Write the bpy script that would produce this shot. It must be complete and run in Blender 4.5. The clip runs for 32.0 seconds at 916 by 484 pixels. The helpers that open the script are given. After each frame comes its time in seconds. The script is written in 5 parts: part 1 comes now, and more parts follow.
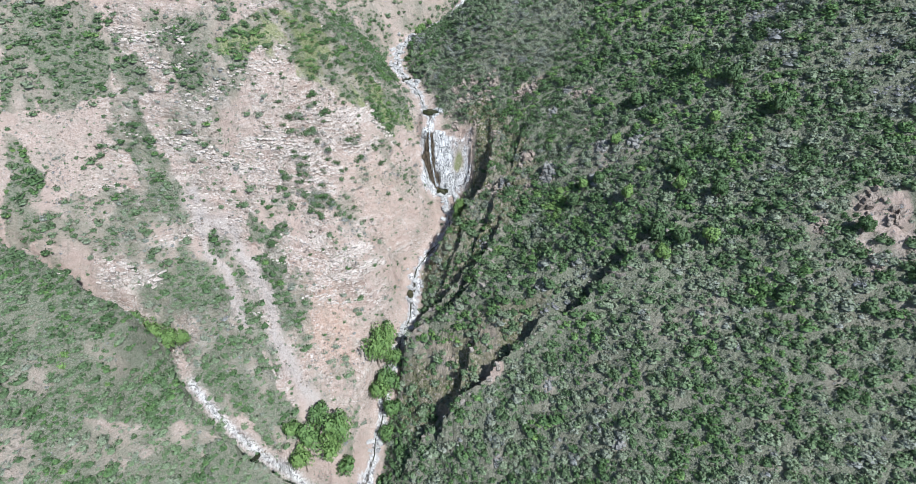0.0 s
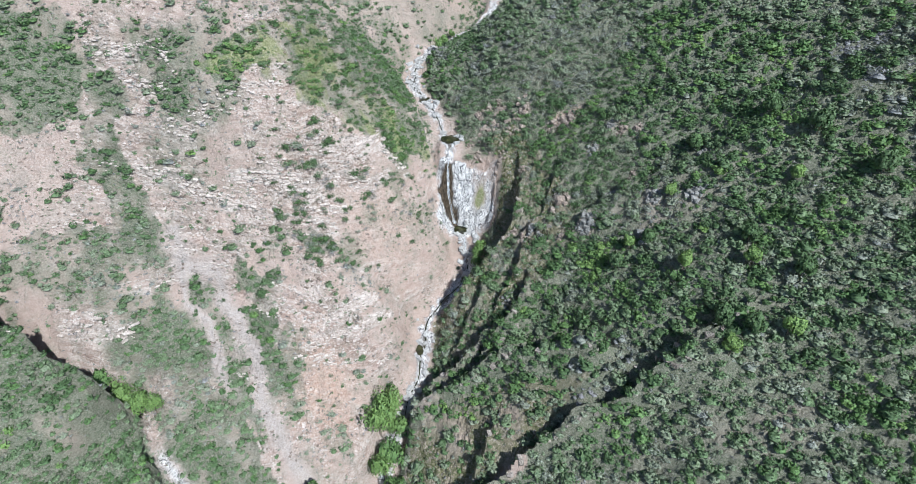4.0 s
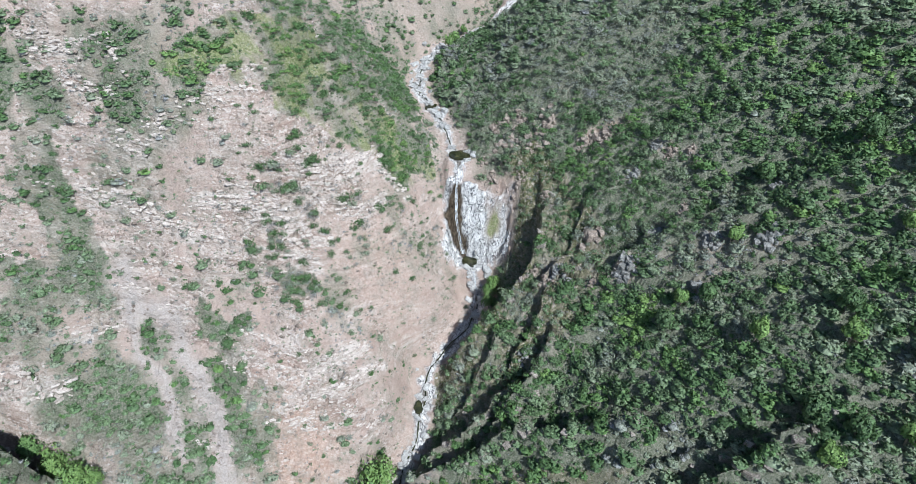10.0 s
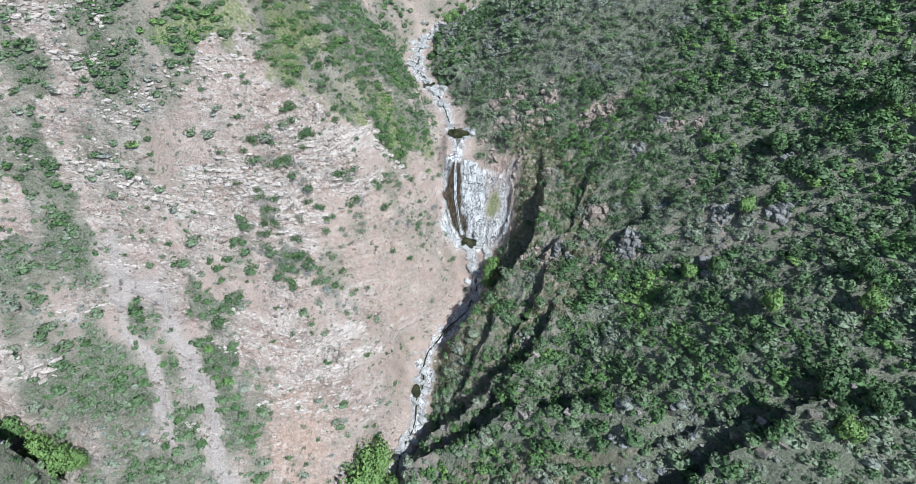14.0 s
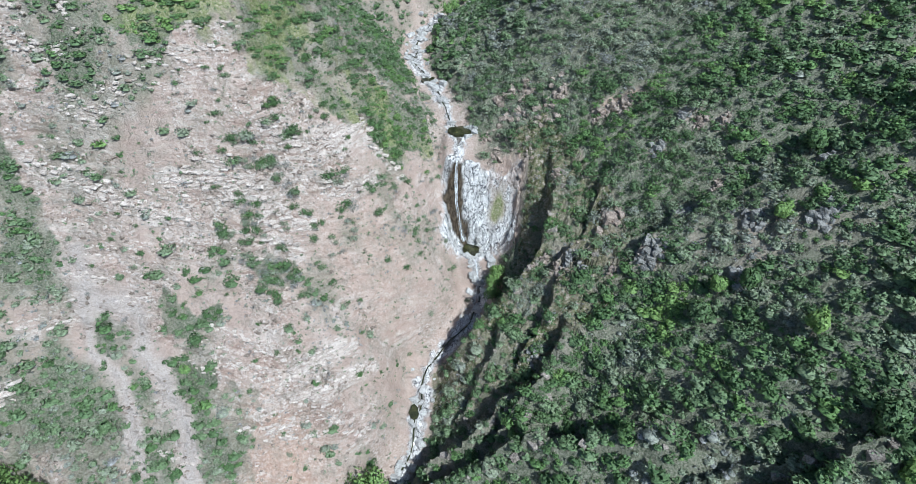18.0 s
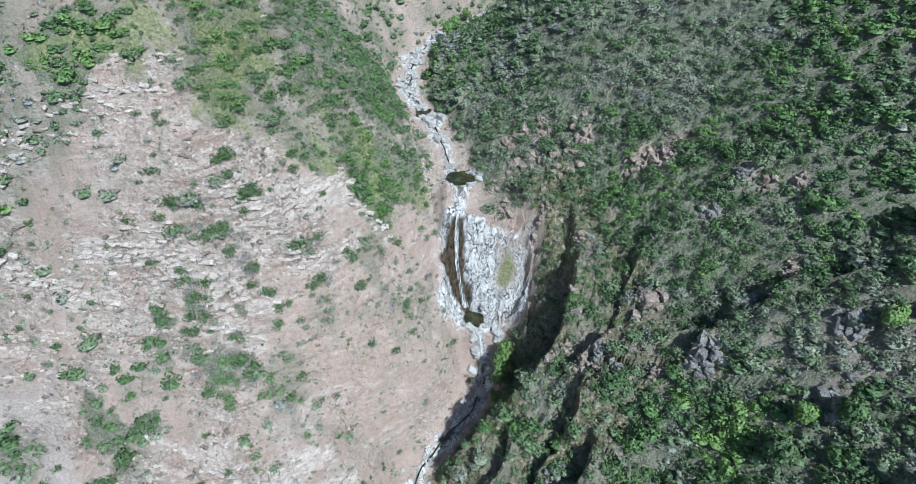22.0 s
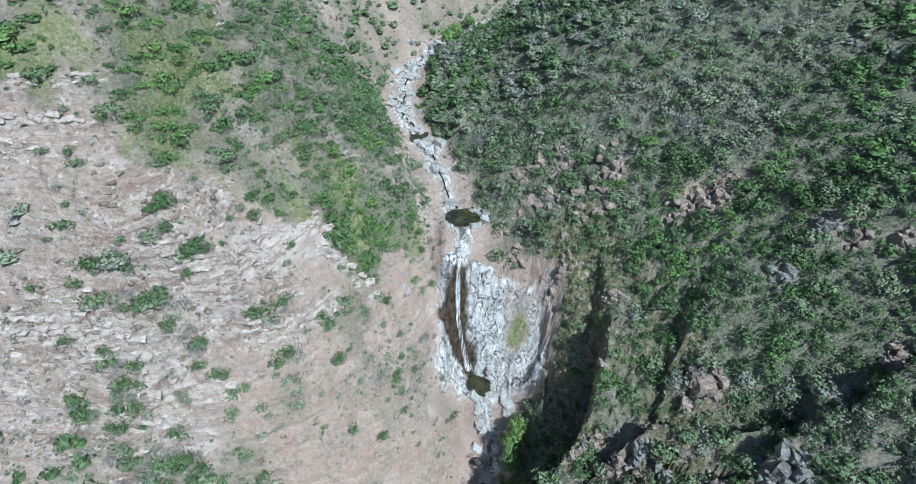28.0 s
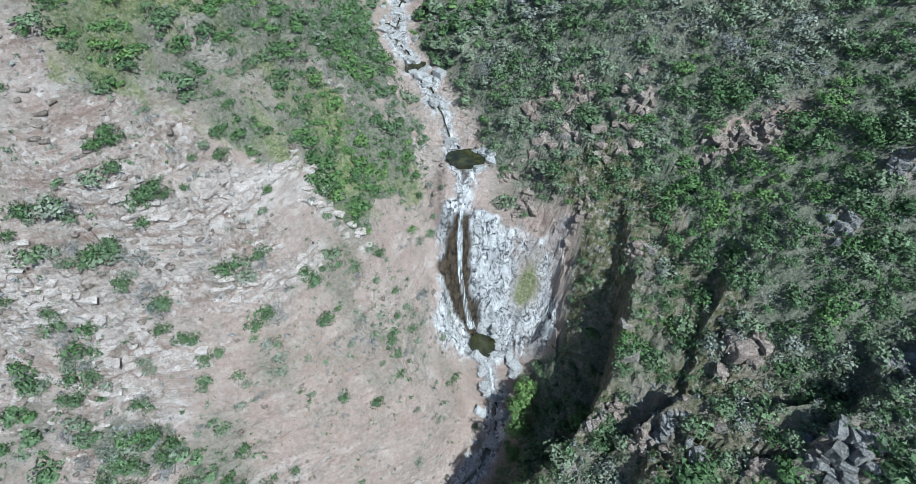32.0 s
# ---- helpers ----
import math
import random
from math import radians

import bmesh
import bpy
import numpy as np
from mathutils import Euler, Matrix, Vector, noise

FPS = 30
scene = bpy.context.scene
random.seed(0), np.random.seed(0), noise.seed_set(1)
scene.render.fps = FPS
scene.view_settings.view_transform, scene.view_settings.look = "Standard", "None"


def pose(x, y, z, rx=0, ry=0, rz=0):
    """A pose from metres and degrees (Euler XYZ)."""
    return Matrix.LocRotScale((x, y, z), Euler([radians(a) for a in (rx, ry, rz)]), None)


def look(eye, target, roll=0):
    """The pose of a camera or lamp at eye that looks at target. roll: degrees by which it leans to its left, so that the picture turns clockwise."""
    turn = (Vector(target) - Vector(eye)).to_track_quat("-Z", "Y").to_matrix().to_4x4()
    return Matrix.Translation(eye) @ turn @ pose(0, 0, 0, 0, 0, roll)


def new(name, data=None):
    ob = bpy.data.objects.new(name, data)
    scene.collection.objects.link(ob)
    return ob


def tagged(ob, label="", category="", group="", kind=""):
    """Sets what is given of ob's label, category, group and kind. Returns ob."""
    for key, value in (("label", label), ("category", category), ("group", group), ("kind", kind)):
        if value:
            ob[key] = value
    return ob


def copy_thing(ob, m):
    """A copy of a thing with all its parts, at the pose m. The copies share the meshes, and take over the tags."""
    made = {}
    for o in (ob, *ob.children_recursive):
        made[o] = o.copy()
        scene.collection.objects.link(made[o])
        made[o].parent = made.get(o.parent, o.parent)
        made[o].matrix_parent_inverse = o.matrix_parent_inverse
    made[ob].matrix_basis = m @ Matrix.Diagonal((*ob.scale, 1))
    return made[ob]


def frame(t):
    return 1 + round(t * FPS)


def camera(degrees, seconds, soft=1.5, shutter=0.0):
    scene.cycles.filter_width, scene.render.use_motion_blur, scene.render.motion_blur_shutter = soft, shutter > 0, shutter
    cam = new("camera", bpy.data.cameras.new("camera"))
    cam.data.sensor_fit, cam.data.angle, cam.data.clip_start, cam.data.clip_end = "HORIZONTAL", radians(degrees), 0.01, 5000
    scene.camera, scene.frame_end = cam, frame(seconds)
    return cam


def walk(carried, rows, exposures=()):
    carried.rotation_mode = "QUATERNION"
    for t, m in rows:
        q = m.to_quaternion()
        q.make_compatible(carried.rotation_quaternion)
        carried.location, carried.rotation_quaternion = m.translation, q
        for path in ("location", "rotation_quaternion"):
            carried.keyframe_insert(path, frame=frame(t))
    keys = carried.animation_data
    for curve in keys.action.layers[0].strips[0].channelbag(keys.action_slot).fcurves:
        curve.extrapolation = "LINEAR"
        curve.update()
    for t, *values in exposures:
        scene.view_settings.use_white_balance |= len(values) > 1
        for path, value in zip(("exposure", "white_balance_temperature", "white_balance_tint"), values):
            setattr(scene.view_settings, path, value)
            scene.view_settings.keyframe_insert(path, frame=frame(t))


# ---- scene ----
cam = camera(80.00, 32.0, soft=0.7)
PATH = [  # seconds; x, y, z in metres; tilt, lean, turn in degrees
    (0.0, pose(5.32, -135.22, 85.36, 52.27, 0.80, -0.00)),
    (0.5, pose(5.63, -132.79, 85.44, 52.21, 0.97, -0.69)),
    (1.0, pose(5.46, -130.33, 85.00, 52.31, 0.88, -0.60)),
    (1.5, pose(5.16, -127.60, 84.78, 52.26, 0.73, 0.03)),
    (2.0, pose(4.87, -124.68, 84.57, 52.18, 0.55, 0.91)),
    (2.5, pose(4.42, -121.75, 84.37, 52.09, 0.37, 1.45)),
    (3.0, pose(3.98, -118.85, 84.12, 52.06, 0.19, 1.81)),
    (3.5, pose(3.80, -115.24, 84.32, 51.68, 0.14, 2.09)),
    (5.5, pose(3.19, -103.95, 82.57, 51.77, -0.02, 2.81)),
    (6.0, pose(3.12, -100.64, 82.53, 51.46, 0.01, 2.93)),
    (6.5, pose(2.96, -97.93, 82.11, 51.63, -0.07, 3.06)),
    (7.0, pose(2.65, -95.71, 81.48, 51.73, -0.13, 3.13)),
    (7.5, pose(2.46, -93.70, 80.90, 51.67, -0.18, 3.17)),
    (8.0, pose(2.35, -92.34, 80.30, 51.60, -0.16, 3.23)),
    (8.5, pose(2.46, -91.32, 79.67, 51.52, -0.20, 3.44)),
    (9.0, pose(2.45, -90.72, 79.09, 51.40, -0.22, 3.52)),
    (9.5, pose(2.40, -90.53, 78.53, 51.23, -0.28, 3.64)),
    (10.0, pose(2.46, -90.46, 77.98, 51.08, -0.30, 3.69)),
    (10.5, pose(2.46, -90.40, 77.40, 50.99, -0.34, 3.69)),
    (11.0, pose(2.32, -90.43, 76.80, 50.94, -0.43, 3.62)),
    (11.5, pose(2.40, -90.35, 76.24, 50.88, -0.43, 3.65)),
    (12.0, pose(2.50, -90.30, 75.60, 50.88, -0.42, 3.69)),
    (12.5, pose(2.47, -90.33, 74.95, 50.89, -0.40, 3.66)),
    (13.0, pose(2.49, -90.28, 74.24, 50.91, -0.41, 3.70)),
    (13.5, pose(2.46, -90.21, 73.66, 50.88, -0.41, 3.68)),
    (14.0, pose(2.41, -90.37, 72.94, 50.96, -0.43, 3.63)),
    (14.5, pose(2.47, -90.26, 72.36, 50.87, -0.37, 3.65)),
    (16.5, pose(2.29, -88.19, 70.10, 50.89, -0.30, 3.61)),
    (17.0, pose(2.34, -86.79, 69.47, 51.00, -0.23, 3.68)),
    (17.5, pose(2.27, -84.94, 69.02, 50.98, -0.20, 3.70)),
    (18.0, pose(2.06, -82.87, 68.53, 50.99, -0.23, 3.68)),
    (18.5, pose(1.85, -80.50, 68.12, 51.00, -0.24, 3.66)),
    (19.0, pose(1.63, -77.99, 67.60, 51.12, -0.24, 3.66)),
    (19.5, pose(1.53, -75.32, 67.11, 51.17, -0.23, 3.71)),
    (20.0, pose(1.41, -72.50, 66.69, 51.16, -0.22, 3.77)),
    (20.5, pose(1.21, -69.65, 66.28, 51.14, -0.22, 3.74)),
    (21.0, pose(1.16, -66.76, 65.92, 51.10, -0.21, 3.80)),
    (21.5, pose(0.90, -63.98, 65.78, 51.15, -0.29, 3.80)),
    (22.0, pose(0.72, -62.20, 65.97, 51.03, -0.33, 3.85)),
    (22.5, pose(0.65, -61.17, 66.08, 51.06, -0.24, 4.11)),
    (23.0, pose(0.61, -60.49, 66.19, 51.08, -0.29, 4.28)),
    (23.5, pose(0.70, -60.30, 66.26, 51.05, -0.29, 4.31)),
    (24.0, pose(0.74, -60.10, 65.96, 50.83, -0.31, 4.26)),
    (24.5, pose(0.90, -59.65, 65.36, 50.77, -0.29, 4.29)),
    (25.0, pose(0.71, -58.86, 64.76, 50.89, -0.35, 4.24)),
    (25.5, pose(0.49, -57.61, 64.30, 50.89, -0.38, 4.16)),
    (27.5, pose(-0.36, -49.43, 62.19, 51.29, -0.39, 3.85)),
    (28.0, pose(-0.50, -46.78, 61.75, 51.48, -0.36, 3.89)),
    (28.5, pose(-0.80, -44.75, 61.22, 51.49, -0.41, 3.79)),
    (29.0, pose(-1.01, -43.02, 60.58, 51.39, -0.38, 3.53)),
    (29.5, pose(-1.26, -41.79, 59.94, 51.37, -0.41, 3.56)),
    (30.0, pose(-1.46, -41.00, 59.35, 51.23, -0.42, 3.51)),
    (30.5, pose(-1.61, -40.65, 58.69, 51.11, -0.53, 3.67)),
    (31.0, pose(-1.64, -40.54, 58.04, 50.99, -0.58, 3.65)),
    (31.5, pose(-1.62, -40.63, 57.29, 49.80, -0.64, 3.60)),
    (32.0, pose(-1.40, -40.67, 56.55, 45.91, -0.53, 3.71)),
]
EXPOSURES = ((0.0, 0.60, 5820, 7), (32.0, 0.58, 5480, 1))
walk(cam, PATH, EXPOSURES)

# ---- light ----
SUN_AZIMUTH, SUN_ELEVATION = radians(142), radians(50)   # azimuth clockwise from +y
world = bpy.data.worlds.new("sky")
scene.world = world
world.use_nodes = True
sky = world.node_tree.nodes.new("ShaderNodeTexSky")
sky.sky_type, sky.sun_disc = "NISHITA", False
sky.sun_elevation, sky.sun_rotation = SUN_ELEVATION, SUN_AZIMUTH
sky.altitude = 600
background = world.node_tree.nodes["Background"]
background.inputs["Strength"].default_value = 0.085
world.node_tree.links.new(sky.outputs["Color"], background.inputs["Color"])
sun = new("sun", bpy.data.lights.new("sun", "SUN"))
sun.data.energy, sun.data.angle, sun.data.color = 5.0, radians(0.53), (1.0, 0.97, 0.92)
sun_way = Vector((math.sin(SUN_AZIMUTH) * math.cos(SUN_ELEVATION), math.cos(SUN_AZIMUTH) * math.cos(SUN_ELEVATION), math.sin(SUN_ELEVATION)))
sun.matrix_world = look(sun_way * 300, (0, 0, 0))


# ---- materials ----
class Nodes:
    """Short hand for building a node material."""

    def __init__(self, name, rough=0.9, spec=0.2):
        self.m = bpy.data.materials.new(name)
        self.m.use_nodes = True
        self.t = self.m.node_tree
        self.bsdf = self.t.nodes["Principled BSDF"]
        self.bsdf.inputs["Roughness"].default_value = rough
        self.bsdf.inputs["Specular IOR Level"].default_value = spec

    def node(self, kind, **values):
        n = self.t.nodes.new(kind)
        for key, v in values.items():
            n.inputs[key].default_value = v
        return n

    def link(self, a, b):
        self.t.links.new(a, b)

    def noise(self, scale, detail=4.0, rough=0.6, warp=0.0, stretch=None):
        co = self.t.nodes.new("ShaderNodeNewGeometry").outputs["Position"]
        if stretch:
            mp = self.node("ShaderNodeMapping")
            mp.inputs["Scale"].default_value = stretch
            self.link(co, mp.inputs["Vector"])
            co = mp.outputs["Vector"]
        n = self.node("ShaderNodeTexNoise", Scale=scale, Detail=detail, Roughness=rough, Distortion=warp)
        self.link(co, n.inputs["Vector"])
        return n.outputs["Fac"]

    def attribute(self, name):
        n = self.t.nodes.new("ShaderNodeAttribute")
        n.attribute_name = name
        return n.outputs["Fac"]

    def span(self, value, a, b, lo=0.0, hi=1.0):
        n = self.node("ShaderNodeMapRange")
        n.clamp = True
        for key, v in (("From Min", a), ("From Max", b), ("To Min", lo), ("To Max", hi)):
            n.inputs[key].default_value = v
        self.link(value, n.inputs["Value"])
        return n.outputs["Result"]

    def maths(self, op, a, b):
        n = self.node("ShaderNodeMath")
        n.operation = op
        for k, v in enumerate((a, b)):
            if isinstance(v, (int, float)):
                n.inputs[k].default_value = v
            else:
                self.link(v, n.inputs[k])
        return n.outputs[0]

    def mix(self, f, a, b):
        n = self.t.nodes.new("ShaderNodeMix")
        n.data_type = "RGBA"
        for key, v in ((0, f), (6, a), (7, b)):
            if isinstance(v, (int, float)):
                n.inputs[key].default_value = v
            elif isinstance(v, tuple):
                n.inputs[key].default_value = (*v, 1)
            else:
                self.link(v, n.inputs[key])
        return n.outputs[2]

    def ramp(self, value, stops):
        n = self.t.nodes.new("ShaderNodeValToRGB")
        e = n.color_ramp.elements
        while len(e) < len(stops):
            e.new(0.5)
        for el, (p, c) in zip(e, stops):
            el.position, el.color = p, (*c, 1)
        self.link(value, n.inputs["Fac"])
        return n.outputs["Color"]

    def bump(self, height, strength=0.5, distance=0.2):
        n = self.node("ShaderNodeBump", Strength=strength, Distance=distance)
        self.link(height, n.inputs["Height"])
        self.link(n.outputs["Normal"], self.bsdf.inputs["Normal"])

    def colour(self, c):
        if isinstance(c, tuple):
            self.bsdf.inputs["Base Color"].default_value = (*c, 1)
        else:
            self.link(c, self.bsdf.inputs["Base Color"])
        return self


def ground_material():
    k = Nodes("canyon_ground", 0.95, 0.15)
    soil = k.ramp(k.noise(0.35, 6, 0.65), [(0.3, (0.32, 0.236, 0.198)), (0.5, (0.415, 0.317, 0.272)), (0.7, (0.49, 0.395, 0.345))])
    grit = k.ramp(k.noise(3.2, 9, 0.82), [(0.38, (0.17, 0.13, 0.107)), (0.46, (0.36, 0.284, 0.244)), (0.53, (0.46, 0.378, 0.33)), (0.61, (0.61, 0.535, 0.49))])
    c = k.mix(k.span(k.attribute("rocky"), 0.0, 1.0, 0.30, 0.6), soil, grit)
    c = k.mix(k.span(k.attribute("rocky"), 0.1, 0.7, 0.38, 0.0), c, k.ramp(k.noise(0.5, 5, 0.6), [(0.35, (0.31, 0.236, 0.197)), (0.65, (0.41, 0.325, 0.28))]))
    # tilted beds: height above a plane that dips with the rock
    place = k.t.nodes.new("ShaderNodeNewGeometry").outputs["Position"]
    dot = k.node("ShaderNodeVectorMath")
    dot.operation = "DOT_PRODUCT"
    dot.inputs[1].default_value = (0.16, -0.10, 1.0)
    k.link(place, dot.inputs[0])
    level = k.maths("ADD", dot.outputs["Value"], k.maths("MULTIPLY", k.noise(0.09, 3, 0.5), 5.0))
    split = k.t.nodes.new("ShaderNodeSeparateXYZ")
    k.link(place, split.inputs[0])

    def bedded(across, up):
        n = k.t.nodes.new("ShaderNodeCombineXYZ")
        k.link(k.maths("MULTIPLY", split.outputs[0], across), n.inputs[0])
        k.link(k.maths("MULTIPLY", split.outputs[1], across), n.inputs[1])
        k.link(k.maths("MULTIPLY", level, up), n.inputs[2])
        return n.outputs[0]

    strata = k.attribute("strata")
    layer = k.node("ShaderNodeTexNoise", Scale=1.0, Detail=6.0, Roughness=0.7)
    k.link(bedded(0.12, 1.5), layer.inputs["Vector"])
    band = k.maths("MULTIPLY", k.span(layer.outputs["Fac"], 0.40, 0.52), k.attribute("band"))
    c = k.mix(k.maths("MULTIPLY", k.span(layer.outputs["Fac"], 0.47, 0.38), k.maths("MULTIPLY", strata, 0.8)), c, (0.255, 0.18, 0.145))
    c = k.mix(k.maths("MULTIPLY", k.span(layer.outputs["Fac"], 0.53, 0.62), k.maths("MULTIPLY", strata, 0.75)), c, (0.56, 0.49, 0.44))
    cells = k.node("ShaderNodeTexVoronoi", Scale=1.0, Randomness=1.0)
    k.link(bedded(1.0, 2.6), cells.inputs["Vector"])
    cracks = k.node("ShaderNodeTexVoronoi", Scale=1.0, Randomness=1.0)
    cracks.feature = "DISTANCE_TO_EDGE"
    k.link(bedded(1.0, 2.6), cracks.inputs["Vector"])
    block = k.node("ShaderNodeSeparateColor")
    k.link(cells.outputs["Color"], block.inputs[0])
    gap = k.span(cracks.outputs["Distance"], 0.0, 0.05, 1.0, 0.0)
    blocks = k.mix(0.68, grit, k.ramp(block.outputs[0], [(0.0, (0.42, 0.35, 0.31)), (0.35, (0.60, 0.53, 0.485)), (1.0, (0.74, 0.685, 0.645))]))
    c = k.mix(k.maths("MULTIPLY", band, 0.92), c, blocks)
    gap = k.maths("MULTIPLY", k.maths("MULTIPLY", gap, band), k.span(k.noise(0.8, 3), 0.45, 0.6))
    c = k.mix(k.maths("MULTIPLY", gap, 0.45), c, (0.17, 0.13, 0.11))
    c = k.mix(k.maths("MULTIPLY", k.attribute("red"), 0.6), c, k.ramp(k.noise(1.6, 7, 0.75), [(0.38, (0.34, 0.20, 0.14)), (0.52, (0.47, 0.31, 0.23)), (0.64, (0.60, 0.47, 0.39))]))
    chips = k.node("ShaderNodeTexVoronoi", Scale=2.6, Randomness=1.0)
    k.link(bedded(1.0, 1.5), chips.inputs["Vector"])
    chip = k.node("ShaderNodeSeparateColor")
    k.link(chips.outputs["Color"], chip.inputs[0])
    rubble = k.maths("MULTIPLY", k.maths("MULTIPLY", k.span(k.noise(0.45, 7, 0.75), 0.45, 0.56), k.span(strata, 0.0, 0.6, 0.25, 1.0)), k.attribute("rocky"))
    stony = k.maths("MULTIPLY", rubble, k.span(chip.outputs[1], 0.35, 0.55))
    c = k.mix(k.maths("MULTIPLY", stony, 0.8), c, k.ramp(chip.outputs[0], [(0.0, (0.20, 0.15, 0.125)), (0.25, (0.42, 0.345, 0.30)), (0.6, (0.57, 0.495, 0.45)), (1.0, (0.72, 0.665, 0.625))]))
    dry = k.ramp(k.noise(2.0, 8, 0.75), [(0.40, (0.20, 0.185, 0.15)), (0.5, (0.30, 0.27, 0.225)), (0.6, (0.45, 0.395, 0.35))])
    c = k.mix(k.maths("MULTIPLY", k.span(k.noise(0.22, 8, 0.75, 0.4), 0.48, 0.60), 0.52), c, dry)
    litter = k.ramp(k.noise(3.4, 8, 0.78), [(0.38, (0.085, 0.095, 0.065)), (0.47, (0.15, 0.165, 0.115)), (0.54, (0.20, 0.205, 0.155)), (0.62, (0.29, 0.27, 0.22))])
    c = k.mix(k.attribute("cover"), c, litter)
    grass = k.ramp(k.noise(3.0, 8, 0.78), [(0.40, (0.13, 0.165, 0.06)), (0.49, (0.21, 0.245, 0.095)), (0.56, (0.30, 0.30, 0.17)), (0.63, (0.44, 0.38, 0.30))])
    c = k.mix(k.attribute("grass"), c, grass)
    moss = k.ramp(k.noise(1.3, 9, 0.8), [(0.38, (0.055, 0.058, 0.035)), (0.47, (0.13, 0.135, 0.065)), (0.53, (0.21, 0.19, 0.13)), (0.58, (0.34, 0.295, 0.24)), (0.66, (0.50, 0.44, 0.385))])
    c = k.mix(k.attribute("moss"), c, moss)
    scree = k.ramp(k.noise(4.5, 5, 0.75), [(0.35, (0.32, 0.28, 0.255)), (0.65, (0.52, 0.46, 0.425))])
    c = k.mix(k.attribute("scree"), c, scree)
    # steep slabs of bleached rock with dark joints
    tilt = k.node("ShaderNodeMapping")
    tilt.inputs["Rotation"].default_value, tilt.inputs["Scale"].default_value = (0.2, -0.38, 0.1), (1.5, 1.0, 0.55)
    warp = k.node("ShaderNodeTexNoise", Scale=1.3, Detail=4.0, Roughness=0.6)
    k.link(place, warp.inputs["Vector"])
    shift = k.node("ShaderNodeVectorMath")
    k.link(place, shift.inputs[0])
    k.link(warp.outputs["Color"], shift.inputs[1])
    k.link(shift.outputs[0], tilt.inputs["Vector"])
    slabs = k.node("ShaderNodeTexVoronoi", Scale=0.9, Randomness=1.0)
    k.link(tilt.outputs[0], slabs.inputs["Vector"])
    joints = k.node("ShaderNodeTexVoronoi", Scale=0.9, Randomness=1.0)
    joints.feature = "DISTANCE_TO_EDGE"
    k.link(tilt.outputs[0], joints.inputs["Vector"])
    slab = k.node("ShaderNodeSeparateColor")
    k.link(slabs.outputs["Color"], slab.inputs[0])
    veins = k.noise(1.1, 9, 0.76, 1.6, (1.1, 0.9, 0.75))
    pale = k.ramp(veins, [(0.41, (0.04, 0.045, 0.058)), (0.45, (0.26, 0.26, 0.265)), (0.49, (0.56, 0.55, 0.545)), (0.60, (0.82, 0.81, 0.80))])
    pale = k.mix(k.span(slab.outputs[0], 0.35, 0.9, 0.0, 0.5), pale, k.ramp(slab.outputs[1], [(0.0, (0.20, 0.20, 0.21)), (0.5, (0.50, 0.48, 0.47)), (1.0, (0.82, 0.81, 0.80))]))
    joint = k.maths("MULTIPLY", k.span(joints.outputs["Distance"], 0.0, 0.05, 1.0, 0.0), k.span(k.noise(0.6, 4, 0.6), 0.42, 0.55))
    pale = k.mix(k.maths("MULTIPLY", joint, 0.6), pale, (0.04, 0.042, 0.05))
    bleach = k.attribute("bleach")
    c = k.mix(bleach, c, pale)
    dark = k.ramp(k.noise(2.2, 5, 0.6, 0.3, (1.0, 1.0, 0.35)), [(0.35, (0.03, 0.024, 0.018)), (0.6, (0.11, 0.085, 0.06))])
    wet = k.attribute("wet")
    c = k.mix(wet, c, dark)
    k.colour(c)
    k.link(k.span(wet, 0.2, 0.9, 0.95, 0.25), k.bsdf.inputs["Roughness"])
    relief = k.maths("ADD", k.noise(2.4, 8, 0.75), k.maths("MULTIPLY", k.noise(9.0, 5, 0.75), 0.5))
    relief = k.maths("ADD", relief, k.maths("MULTIPLY", k.maths("MULTIPLY", block.outputs[1], band), 0.5))
    relief = k.maths("ADD", relief, k.maths("MULTIPLY", k.maths("MULTIPLY", chip.outputs[2], stony), 0.45))
    relief = k.maths("SUBTRACT", relief, k.maths("MULTIPLY", k.maths("MULTIPLY", joint, bleach), 0.8))
    k.bump(relief, 1.0, 0.45)
    return k.m


